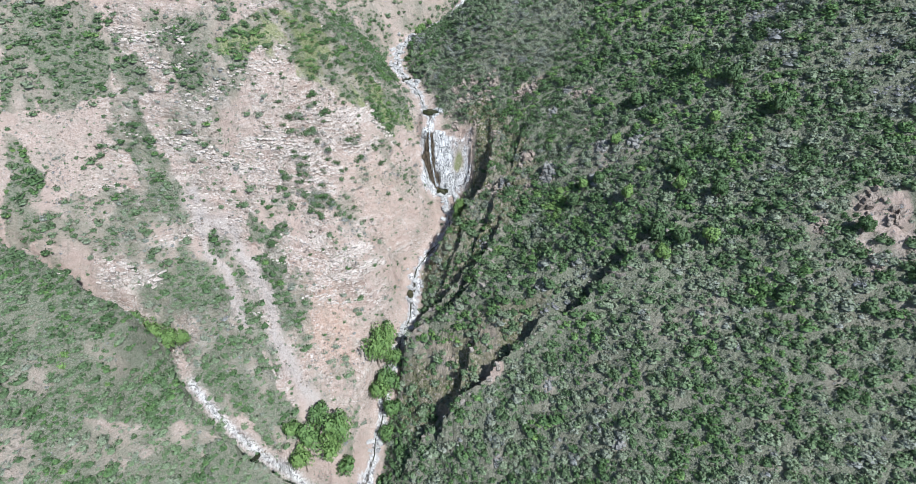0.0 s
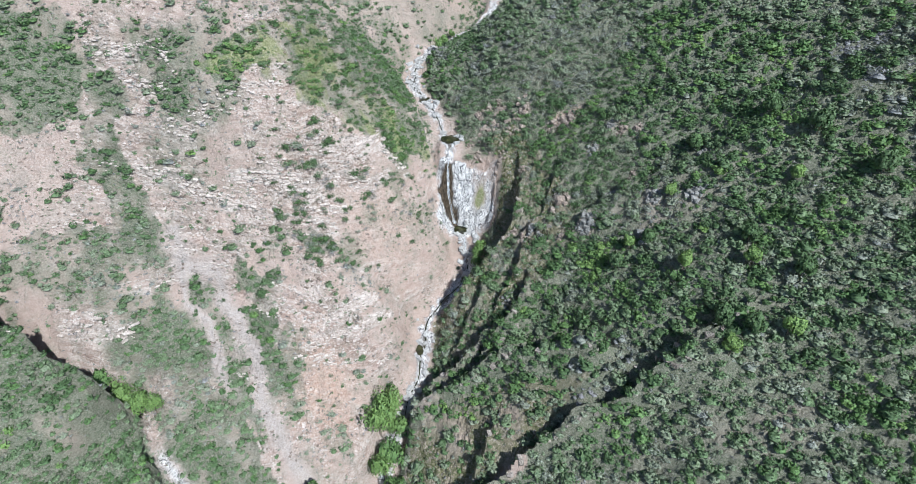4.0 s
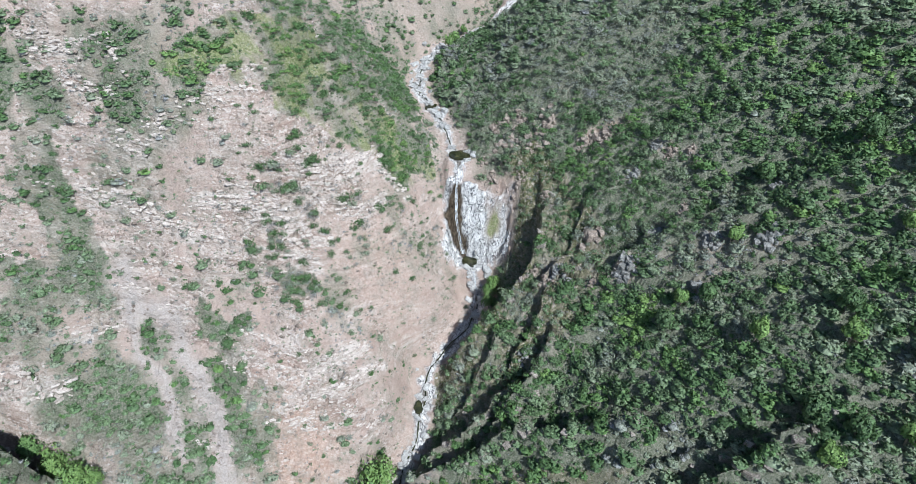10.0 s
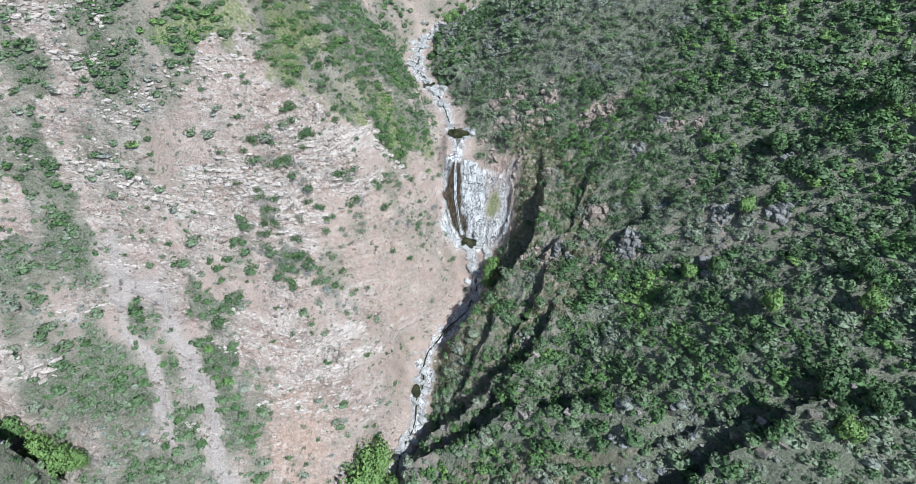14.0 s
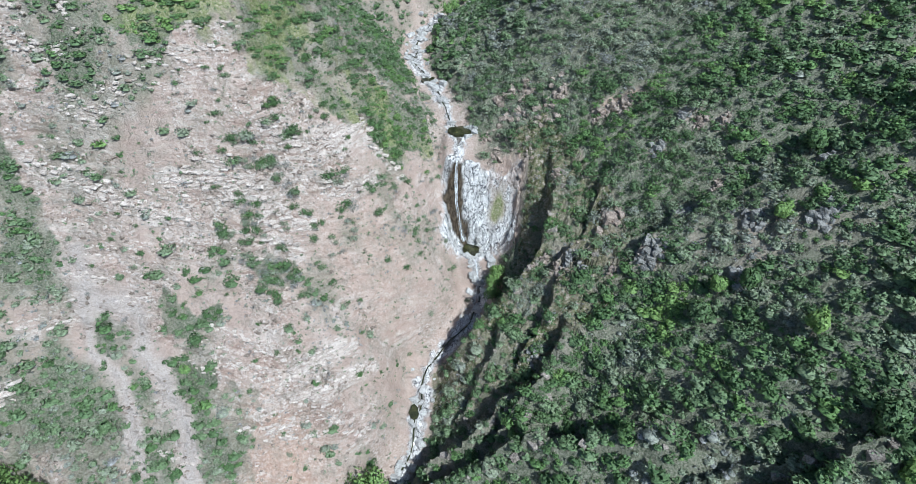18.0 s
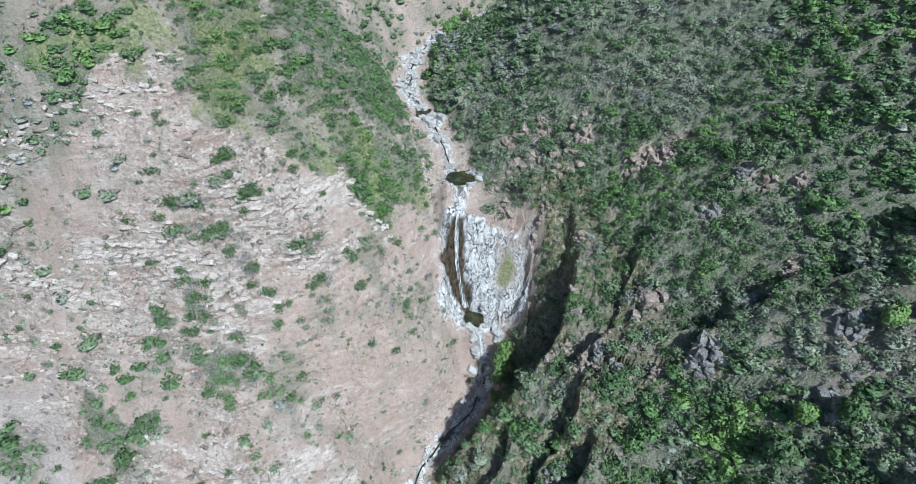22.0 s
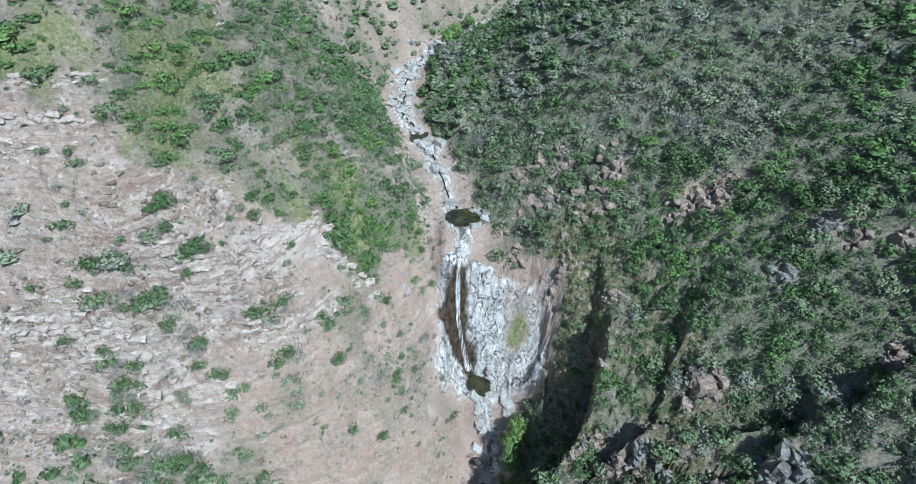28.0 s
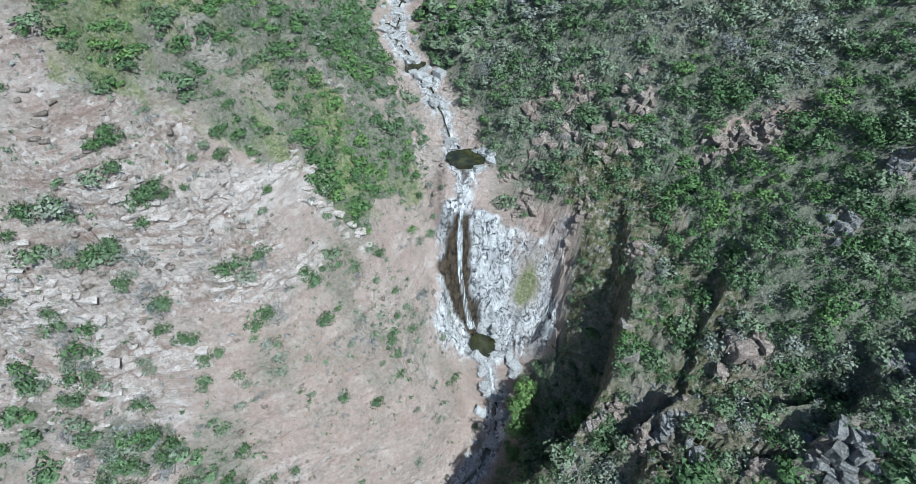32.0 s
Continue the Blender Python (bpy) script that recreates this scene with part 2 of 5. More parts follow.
def leaf_material():
    k = Nodes("chaparral_leaves", 0.65, 0.25)
    tone = k.attribute("tone")
    rnd = k.t.nodes.new("ShaderNodeNewGeometry").outputs["Random Per Island"]
    own = k.t.nodes.new("ShaderNodeObjectInfo").outputs["Random"]
    v = k.maths("ADD", k.maths("ADD", tone, k.span(rnd, 0, 1, -0.05, 0.05)), k.span(own, 0, 1, -0.05, 0.05))
    c = k.ramp(v, [(0.0, (0.27, 0.262, 0.272)), (0.2, (0.235, 0.240, 0.238)), (0.36, (0.220, 0.250, 0.180)), (0.53, (0.133, 0.195, 0.098)), (0.66, (0.068, 0.118, 0.050)), (0.80, (0.115, 0.20, 0.07)), (1.0, (0.18, 0.275, 0.085))])
    speck = k.span(k.noise(3.4, 5, 0.7), 0.36, 0.64, 0.55, 1.45)
    bright = k.node("ShaderNodeMix")
    bright.data_type, bright.blend_type = "RGBA", "MULTIPLY"
    bright.inputs[0].default_value = 1.0
    k.link(c, bright.inputs[6])
    k.link(speck, bright.inputs[7])
    c = bright.outputs[2]
    k.colour(c)
    thin = k.node("ShaderNodeBsdfTranslucent")
    k.link(c, thin.inputs["Color"])
    both = k.node("ShaderNodeMixShader", Fac=0.2)
    k.link(k.bsdf.outputs[0], both.inputs[1])
    k.link(thin.outputs[0], both.inputs[2])
    k.link(both.outputs[0], k.t.nodes["Material Output"].inputs["Surface"])
    return k.m


def rock_material(name, low, mid, high):
    k = Nodes(name, 0.9, 0.2)
    rnd = k.t.nodes.new("ShaderNodeObjectInfo").outputs["Random"]
    isl = k.t.nodes.new("ShaderNodeNewGeometry").outputs["Random Per Island"]
    n = k.maths("ADD", k.noise(1.8, 6, 0.7), k.maths("MULTIPLY", k.maths("SUBTRACT", k.maths("ADD", rnd, isl), 1.0), 0.16))
    k.colour(k.mix(0.5, k.ramp(n, [(0.36, low), (0.5, mid), (0.64, high)]), k.ramp(k.noise(6.0, 7, 0.8), [(0.40, low), (0.5, mid), (0.60, high)])))
    k.bump(k.maths("ADD", k.noise(3.0, 8, 0.75), k.maths("MULTIPLY", k.noise(11.0, 4, 0.7), 0.4)), 1.0, 0.35)
    return k.m


def plain_material(name, colour, rough=0.85, scale=8.0):
    k = Nodes(name, rough)
    dim = tuple(v * 0.55 for v in colour)
    k.colour(k.ramp(k.noise(scale, 5, 0.7), [(0.35, dim), (0.65, colour)]))
    k.bump(k.noise(scale * 2, 3), 0.4, 0.05)
    return k.m


def pool_material():
    k = Nodes("pool_water", 0.06, 0.5)
    k.colour(k.ramp(k.noise(0.9, 4), [(0.35, (0.014, 0.015, 0.008)), (0.55, (0.03, 0.032, 0.014)), (0.75, (0.065, 0.062, 0.025))]))
    k.bump(k.noise(5.0, 3), 0.12, 0.04)
    return k.m


def foam_material():
    k = Nodes("falling_water", 0.35, 0.4)
    k.colour((0.82, 0.86, 0.89))
    k.bsdf.inputs["Alpha"].default_value = 1.0
    streak = k.noise(1.3, 4, 0.6, 0.2, (5.0, 1.2, 0.35))
    k.link(k.maths("MULTIPLY", k.span(streak, 0.38, 0.66, 0.0, 0.75), k.span(k.attribute("body"), 0.0, 0.9)), k.bsdf.inputs["Alpha"])
    return k.m


GROUND, LEAF, POOL, FOAM = ground_material(), leaf_material(), pool_material(), foam_material()
ROCK_TAN = rock_material("tan_rock", (0.12, 0.095, 0.078), (0.28, 0.225, 0.188), (0.48, 0.405, 0.355))
ROCK_GREY = rock_material("pale_grey_rock", (0.17, 0.165, 0.16), (0.35, 0.345, 0.335), (0.56, 0.55, 0.54))
ROCK_DARK = rock_material("weathered_rock", (0.10, 0.088, 0.075), (0.25, 0.22, 0.19), (0.46, 0.41, 0.365))
ROCK_PALE_GREY = rock_material("weathered_grey_rock", (0.11, 0.107, 0.10), (0.23, 0.226, 0.215), (0.40, 0.392, 0.375))
ROCK_BED = rock_material("pale_pink_rock", (0.30, 0.245, 0.21), (0.52, 0.45, 0.405), (0.72, 0.655, 0.61))
BARK = plain_material("bark", (0.22, 0.18, 0.145))

# ---- the valley: creek course, bed levels, and bank levels at stations along it ----
CREEK_Y = [-400, -130, -95, -76, -59, -44, -31, -20, -12.5, -8, -4, 0, 8, 14, 24, 34, 44, 50, 54, 58, 64, 80, 130, 400]
CREEK_X = [-60, -32, -26, -21, -17, -13.5, -8.5, -7.5, -0.5, 2, 1, -0.3, -3.4, -4.2, -9.5, -15, -14.5, -10.5, -4, 3, 7, 10, 14, 60]
BED_Y = [-400, -130, -95, -76, -59, -44, -31, -29.3, -25.5, -20, -10, -5.2, -3.2, 1.2, 2.5, 6.3, 8.5, 10.5, 13.2, 17, 18.5, 34, 46, 54, 64, 130, 400]
BED_Z = [-110, -66, -54, -46, -38, -27, -17.8, -15.6, -15.4, -12.5, -7.5, -5.5, -0.6, -0.6, 0, 15, 15.8, 18.2, 18.2, 18.4, 21, 24, 27, 30.5, 36, 52, 90]
STATION_Y = [-105, -80, -60, -44, -30, -17, -6, 6, 20, 42, 75, 130]
OFFSET = [3, 12, 24, 38, 56, 80, 115, 170]
LEFT_BANK = [
    [-54.4, -47.1, -37, -25.5, -12, 2.8, 21.3, 49.2],
    [-43.6, -38.2, -29.8, -18.4, -5.3, 7.4, 25.9, 55.2],
    [-32.1, -28.6, -22.7, -13.7, -3, 11, 30.2, 60.2],
    [-20.4, -16, -11, -7.3, 1.4, 15.2, 34.7, 64.6],
    [-12, -2.3, 2.9, 3, 9.2, 20.7, 40, 69.2],
    [-10.1, 3.9, 14.6, 19.3, 22.6, 29.6, 46.9, 74.2],
    [-4.9, 8.3, 21.5, 35.6, 40.3, 42, 55.1, 79.3],
    [9.7, 21, 34.5, 47.4, 54, 56.4, 65.4, 86],
    [21.3, 31.1, 42.6, 54.1, 63.2, 69.2, 77.5, 95.3],
    [26.5, 37.4, 49.9, 61.7, 72.9, 83.1, 93.9, 111.2],
    [34.1, 44.4, 57.2, 70, 83.6, 97.9, 113.9, 135.3],
    [49.8, 58.5, 69.9, 82.7, 98.3, 116.8, 139.8, 171.2],
]
RIGHT_BANK = [
    [-60.6, -54.9, -47.2, -38.3, -27.8, -15.6, 1.9, 31.2],
    [-49.3, -41.4, -31.6, -21, -8.3, 5.5, 23.2, 52.9],
    [-37.8, -29.2, -18.6, -7.9, 7.2, 22.8, 41.2, 70.7],
    [-26, -17.7, -6.4, 6.7, 21, 33.3, 53.8, 85],
    [-14.2, -7.7, 2.4, 15, 28.2, 42.5, 65.1, 97.6],
    [-8.5, 0, 10, 21.4, 35.7, 52.2, 75, 109.1],
    [0, 10.5, 22.2, 32.6, 44.1, 59.6, 82.7, 118.4],
    [13.5, 20.5, 27.6, 36, 49.7, 66.1, 90.3, 128.1],
    [22.5, 28, 38, 43.9, 56.2, 73.5, 98.7, 138.4],
    [28, 33, 43, 55.1, 67.5, 85.3, 111.6, 153.1],
    [38, 42, 50, 67.7, 82.4, 101.5, 129.3, 172.8],
    [51, 59.4, 71.1, 84.9, 101.9, 123.9, 154.7, 201.7],
]

# ledges and cliff bands: height, reach on the high side, then points; the ground drops to the left of the way along them
SCARPS = [
    (6.5, 9, (1.0, -19.5), (3.4, -18.6), (6.8, -17.2), (9.8, -14.6), (11.4, -11.2), (12.0, -8.4), (12.4, -6.6)),
    (1.8, 2.5, (12.9, -5.0), (13.6, -3), (13.9, -0.6)),
    (5.6, 6, (-12, -40), (-8, -36.8), (-2, -36.6), (5, -33.8), (9, -32.8)),
    (6.6, 9, (-8.5, -41.5), (-2, -42.0), (3, -41.4), (9, -41.2), (18, -43), (25, -45.5)),
    (3.8, 4, (6.5, -37), (10.5, -34.5), (12.2, -30.5), (13.5, -28.5)),
    (4.6, 6, (1.5, -62.5), (5, -60.5), (12.5, -58), (19, -55.3), (31, -53.6), (41, -52)),
    (3.0, 5, (-8, -67), (-3, -61.5), (2, -59.5), (7, -52)),
    (2.6, 4, (9.5, -26.8), (11.5, -25), (12.8, -22.5)),
    (2.6, 5, (14.5, -16.5), (17, -15.3), (20.5, -16.4), (24, -17.5)),
    (1.2, 3, (19, -12), (20.3, -9.5), (20.8, -7.5)),
    (2.4, 4, (24.5, -20), (27, -18.8), (28.5, -16.5)),
    (2.2, 5, (-1, -30), (2, -27.5), (4, -24.5)),
    (2.2, 5, (28, -50), (34, -49), (41, -50), (46, -48)),
    (13.0, 12, (-112, -43.5), (-98, -44.8), (-88, -46.3), (-80, -48), (-73, -50.2), (-67, -51)),
    (3.2, 6, (-58, -58.5), (-54.5, -62.5), (-50, -65), (-46, -67), (-43.5, -70)),
    (8.0, 14, (-47, -72), (-42, -70.5), (-37, -71), (-29, -73.5), (-20, -77)),
    (2.6, 5, (34, -16), (37.5, -15), (41, -17)),
    (1.2, 3, (7.6, 4.0), (9.0, 1.0), (8.5, -2.5)),
]
# pale beds of rock on the bare slope: half width, then points
BEDS = [
    (1.5, (-30.9, -9.6), (-27.1, -7.9), (-24.1, -3.4), (-21.3, -0.0), (-19.3, 2.4), (-17.6, 1.0)),
    (1, (-24.1, -10.1), (-20.2, -8.3), (-16.7, -3.2)),
    (1.6, (-39.9, -14.2), (-37.1, -14.1), (-33.5, -13.8), (-31.6, -14.5)),
    (0.9, (-32.5, -16.2), (-28.9, -15.3), (-26.0, -14.5)),
    (1, (-31.8, -18.6), (-29.7, -17.8), (-27.6, -17.9)),
    (1, (-27.7, -32.8), (-23.7, -29.6), (-18.6, -25.0)),
    (1, (-25.7, -34.0), (-19.9, -30.3), (-15.7, -25.4)),
    (1.8, (-55.4, -8.8), (-52.6, -9.9), (-52.1, -7.9)),
    (1, (-48.1, -14.5), (-40.4, -14.2)),
    (1.1, (-67.5, -16.2), (-57.9, -16.6), (-47.1, -18.8)),
    (1.4, (-76.1, -3.6), (-71.0, -1.9), (-67.1, -3.1)),
    (1, (-69.7, -5.8), (-60.8, -6.2)),
    (1, (-30.5, -37.1), (-27.1, -33.7)),
    (0.9, (-73.1, -38.7), (-68.5, -39.9), (-64.8, -38.3)),
    (1.2, (-60.9, -11.0), (-55.3, -12.0)),
    (0.8, (-18.9, -0.0), (-13.7, -0.2)),
    (1.3, (-77.9, -41.8), (-67.3, -40.8), (-65.1, -38.5)),
    (1, (-78.1, -2.0), (-63.0, -1.5), (-60.0, -4.5)),
]
# smooth tan soil with few stones
SOIL = [
    [(-31.0, -16.5), (-20.0, -8.8), (-8.4, 2.3), (-1.9, -2.8), (-5.0, -10.6), (-16.4, -17.7), (-25.1, -19.7)],
    [(-27.3, -16.1), (-21.8, -12.9), (-16.0, -9.9), (-8.7, -5.8), (-3.7, -1.9), (-1.7, -9.9), (-11.6, -16.9), (-25.8, -22.3), (-28.0, -19.3)],
    [(-33.2, -40.0), (-26.8, -39.2), (-15.7, -36.1), (-15.4, -41.6), (-28.0, -46.0)],
]
GULLY = [(-130, -40), (-98, -43), (-88, -44.5), (-78, -46.5), (-70, -48.5), (-62, -49), (-56.5, -57), (-50.5, -61.5), (-45, -64.5), (-38, -67), (-30, -70), (-22, -74)]

# ---- ground ----
LATTICE = np.random.default_rng(7).random((128, 128))


def value_noise(x, y):
    i, j = np.floor(x).astype(int), np.floor(y).astype(int)
    u, v = x - i, y - j
    u, v = u * u * (3 - 2 * u), v * v * (3 - 2 * v)
    a, b = LATTICE[i % 128, j % 128], LATTICE[(i + 1) % 128, j % 128]
    c, d = LATTICE[i % 128, (j + 1) % 128], LATTICE[(i + 1) % 128, (j + 1) % 128]
    return (a * (1 - u) + b * u) * (1 - v) + (c * (1 - u) + d * u) * v


def fractal(x, y, size, octaves=4, keep=0.5):
    """Noise from -1 to 1 with features of that size."""
    z, amp, total = 0, 1.0, 0.0
    for n in range(octaves):
        z = z + amp * (2 * value_noise(x / size + 17.3 * n + 40, y / size + 9.1 * n + 40) - 1)
        total += amp
        amp *= keep
        size *= 0.5
    return z / total * 1.6


def spline_weights(u, n):
    u = np.clip(u, 0, n - 1 - 1e-9)
    i = np.floor(u).astype(int)
    t = u - i
    return i, (-.5 * t + t * t - .5 * t ** 3, 1 - 2.5 * t * t + 1.5 * t ** 3, .5 * t + 2 * t * t - 1.5 * t ** 3, -.5 * t * t + .5 * t ** 3)


def spline_surface(levels, d, y):
    """Catmull-Rom surface through the levels of the valley's cross-sections."""
    g = np.array(levels, float)
    g = np.vstack([2 * g[:1] - g[1:2], g, 2 * g[-1:] - g[-2:-1]])
    g = np.hstack([2 * g[:, :1] - g[:, 1:2], g, 2 * g[:, -1:] - g[:, -2:-1]])
    iu, wu = spline_weights(np.interp(d, OFFSET, np.arange(len(OFFSET))), len(OFFSET))
    iv, wv = spline_weights(np.interp(y, STATION_Y, np.arange(len(STATION_Y))), len(STATION_Y))
    z = 0
    for a in range(4):
        for b in range(4):
            z = z + wv[a] * wu[b] * g[iv + a, iu + b]
    return z


def smooth(t):
    t = np.clip(t, 0, 1)
    return t * t * (3 - 2 * t)


def along(points, x, y):
    """Distance from a line of points, its sign (plus: right of it), and how far past its ends."""
    best, side, over = np.full(x.shape, 1e9), np.zeros(x.shape), np.zeros(x.shape)
    for k, ((ax, ay), (bx, by)) in enumerate(zip(points, points[1:])):
        ex, ey = bx - ax, by - ay
        n = math.hypot(ex, ey)
        t = ((x - ax) * ex + (y - ay) * ey) / n
        tc = np.clip(t, 0, n)
        d = np.hypot(x - ax - ex / n * tc, y - ay - ey / n * tc)
        s = ((x - ax) * ey - (y - ay) * ex) / n
        near = d < best
        past = np.where(t < 0, -t, np.where(t > n, t - n, 0))
        best, side, over = np.where(near, d, best), np.where(near, s, side), np.where(near, past, over)
    return best, side, over


def inside(points, x, y):
    hit = np.zeros(x.shape, bool)
    for (ax, ay), (bx, by) in zip(points, points[1:] + points[:1]):
        hit ^= ((ay > y) != (by > y)) & (x < (bx - ax) * (y - ay) / (by - ay + 1e-12) + ax)
    return hit


def valley(x, y):
    cx, bed = np.interp(y, CREEK_Y, CREEK_X), np.interp(y, BED_Y, BED_Z)
    d = x - cx
    bank = np.where(d < 0, spline_surface(LEFT_BANK, -d, y), spline_surface(RIGHT_BANK, d, y))
    bank = bank + 0.25 * np.minimum(np.maximum(np.abs(d) - 170, 0), 600)
    fall = smooth((y + 6) / 4) * smooth((13 - y) / 4)
    reach = np.where(d > 0, 5.0 + 4.5 * fall, 5.0 - 2.2 * fall)
    return bed + (bank - bed) * smooth((np.abs(d) - 1.2 - 0.8 * fall) / reach), d, bed


def bare_rock(x, y, d):
    """Where the rock face left of the creek shows its beds."""
    return smooth((-d - 2) / 5) * smooth((x + 84) / 12) * smooth((y + 62) / 14) * smooth((34 - y) / 14)


def pale_beds(x, y, z):
    """How far the pale, blocky beds come through the soil."""
    level = (z + 0.16 * x - 0.10 * y + 1.3 * fractal(x + 5, y, 12, 3)) / 1.9
    rough = fractal(x + 61, y + 33, 3.0, 4, 0.65)
    general = smooth((value_noise(level * 1.15 + 40, (x + y) * 0.035 + 20) + 0.30 * rough - 0.62) / 0.14) * smooth((fractal(x, y + 160, 14, 3) + 0.25) / 0.4)
    named = 0
    for wide, *points in BEDS:
        named = np.maximum(named, np.clip(1.5 * np.exp(-(along(points, x, y)[0] / wide) ** 2) + 0.6 * rough - 0.15, 0, 1))
    return np.maximum(0.8 * general, named)


def rocky(x, y):
    """Where stones and broken beds show; nought on the smooth soil."""
    wx, wy = x + 1.5 * fractal(x + 40, y, 5.0, 3), y + 1.5 * fractal(x, y + 40, 5.0, 3)
    r = smooth((fractal(x + 210, y + 90, 13, 4, 0.6) + 0.22) / 0.45)
    for outline in SOIL:
        r = np.where(inside(outline, wx, wy), 0.15 + 0.35 * r, r)
    return r


def ground_height(x, y):
    z, d, bed = valley(x, y)
    wx, wy = x + 1.3 * fractal(x, y, 5.0, 3), y + 1.3 * fractal(x + 90, y, 5.0, 3)
    for high, reach, *points in SCARPS:
        far, side, over = along(points, wx, wy)
        s = np.where(side < 0, -far, far)
        fade = np.exp(-(over / 3.5) ** 2)
        edge = np.clip((s + 0.3) / 0.6, 0, 1)
        rise = high * np.exp(-np.maximum(s, 0) / reach) * edge - 0.55 * high * np.exp(np.minimum(s, 0) / 3.5) * (1 - edge)
        z = z + rise * fade * smooth((np.abs(d) - 1.5) / 3)
    far, side, over = along(GULLY, wx, wy)
    deep = smooth((-x - 56) / 10)
    z = z - (2.6 + 5.5 * deep) * np.exp(-(far / (3.2 + 1.6 * deep)) ** 2)
    open_ground = smooth((np.abs(d) - 1.0) / 6) * np.exp(-np.maximum(np.hypot(x, y) - 160, 0) / 60)
    stony = rocky(x, y)
    left = bare_rock(x, y, d) * (0.04 + 0.96 * stony)
    rim = np.exp(-((x - 7) / 8) ** 2 - ((y - 10) / 7) ** 2) * smooth((d - 2) / 3)
    left = np.maximum(left, rim)
    right = smooth((d - 2) / 6)
    crag = right * np.maximum(smooth((34 - d) / 14) * smooth((12 - y) / 8), 0.12)
    z = z + open_ground * ((1.1 - 0.3 * right) * fractal(x, y, 16, 3) + (0.45 + 0.15 * crag) * fractal(x + 31, y + 7, 6.0, 4, 0.6) + 0.26 * fractal(x, y, 1.9, 4, 0.65) + 0.6 * crag * np.abs(fractal(x + 11, y, 3.5, 4, 0.6)))
    q = (z + 0.16 * x - 0.10 * y + 1.3 * fractal(x + 5, y, 12, 3)) / 1.9
    f = q - np.floor(q)
    z = z + left * 1.3 * (smooth((f - 0.38) / 0.14) - f) * np.clip(0.5 + 0.7 * fractal(x, y + 50, 7, 2), 0, 1.2)
    q = q * 2.7 + 0.5 * fractal(x, y + 20, 3.0, 3)
    f = q - np.floor(q)
    z = z + left * 0.45 * (smooth((f - 0.4) / 0.14) - f) * np.clip(0.4 + 0.9 * fractal(x + 80, y + 50, 5, 3), 0, 1.2)
    z = z + open_ground * (0.16 + 0.16 * crag) * fractal(x + 3, y + 8, 0.95, 2, 0.7)
    cell_x, cell_y = x / 1.25 + 0.9 * fractal(x, y + 300, 3.0, 3), y / 0.95 + 0.25 * x + 0.9 * fractal(x + 300, y, 3.0, 3)
    step = LATTICE[np.floor(cell_x).astype(int) % 128, np.floor(cell_y).astype(int) % 128]
    z = z + left * pale_beds(x, y, z) * 1.25 * (step - 0.4)
    z = z + (0.08 * right + 0.37 * crag + 0.30 * left * stony) * open_ground * (step - 0.5)
    z = z - 0.9 * np.exp(-((x - 14.6) / 2.6) ** 2 - ((y + 4.8) / 2.9) ** 2)
    z = z + 2.6 * np.exp(-((x - 4.0) / 1.7) ** 2 - ((y + 8) / 3.2) ** 2)
    channel = 1 - smooth((np.abs(d) - 1.5) / 3.5)
    z = z + channel * 0.30 * fractal(x, y, 1.6, 3, 0.6) * np.clip(np.hypot(x + 3.4, y - 12.3) / 3 - 0.6, 0, 1)
    slab = np.maximum(16.5 + 0.85 * (x + 3.6) + 2.93 * (y - 7.8), -0.6)
    z = z + (slab - z) * smooth((x + 2.4) / 1.6) * smooth((8.4 - x) / 3) * smooth((y + 1.6) / 2) * smooth((8.4 - 0.33 * (x + 3.6) - y) / 1.5)
    face = smooth((x + 6.5) / 2) * smooth((11 - x) / 3) * smooth((y + 2) / 2) * smooth((7.9 - 0.33 * (x + 3.6) - y) / 1.2)
    slab = np.abs(fractal(x * 1.1 - 0.30 * z, z * 0.6 + 0.2 * x, 2.2, 4, 0.6))
    z = z + face * (1.5 * slab - 0.45) * smooth((np.abs(x + 3.4 - 0.28 * np.maximum(4 - y, 0)) - 0.6) / 1.0)
    return z


# ---- end of height ----


def spread(lo, hi, fine_lo, fine_hi, step, far, grow=1.15):
    """Even steps from lo to hi, half as wide between the fine marks, then ever wider ones out to far on both sides."""
    v = [*np.arange(lo, fine_lo, step), *np.arange(fine_lo, fine_hi, step * 0.42), *np.arange(fine_hi, hi + step / 2, step)]
    head, s = [lo], step
    while v[-1] + s < far:
        s *= grow
        v.append(v[-1] + s)
        head.append(head[-1] - s)
    return np.array(head[:0:-1] + v)


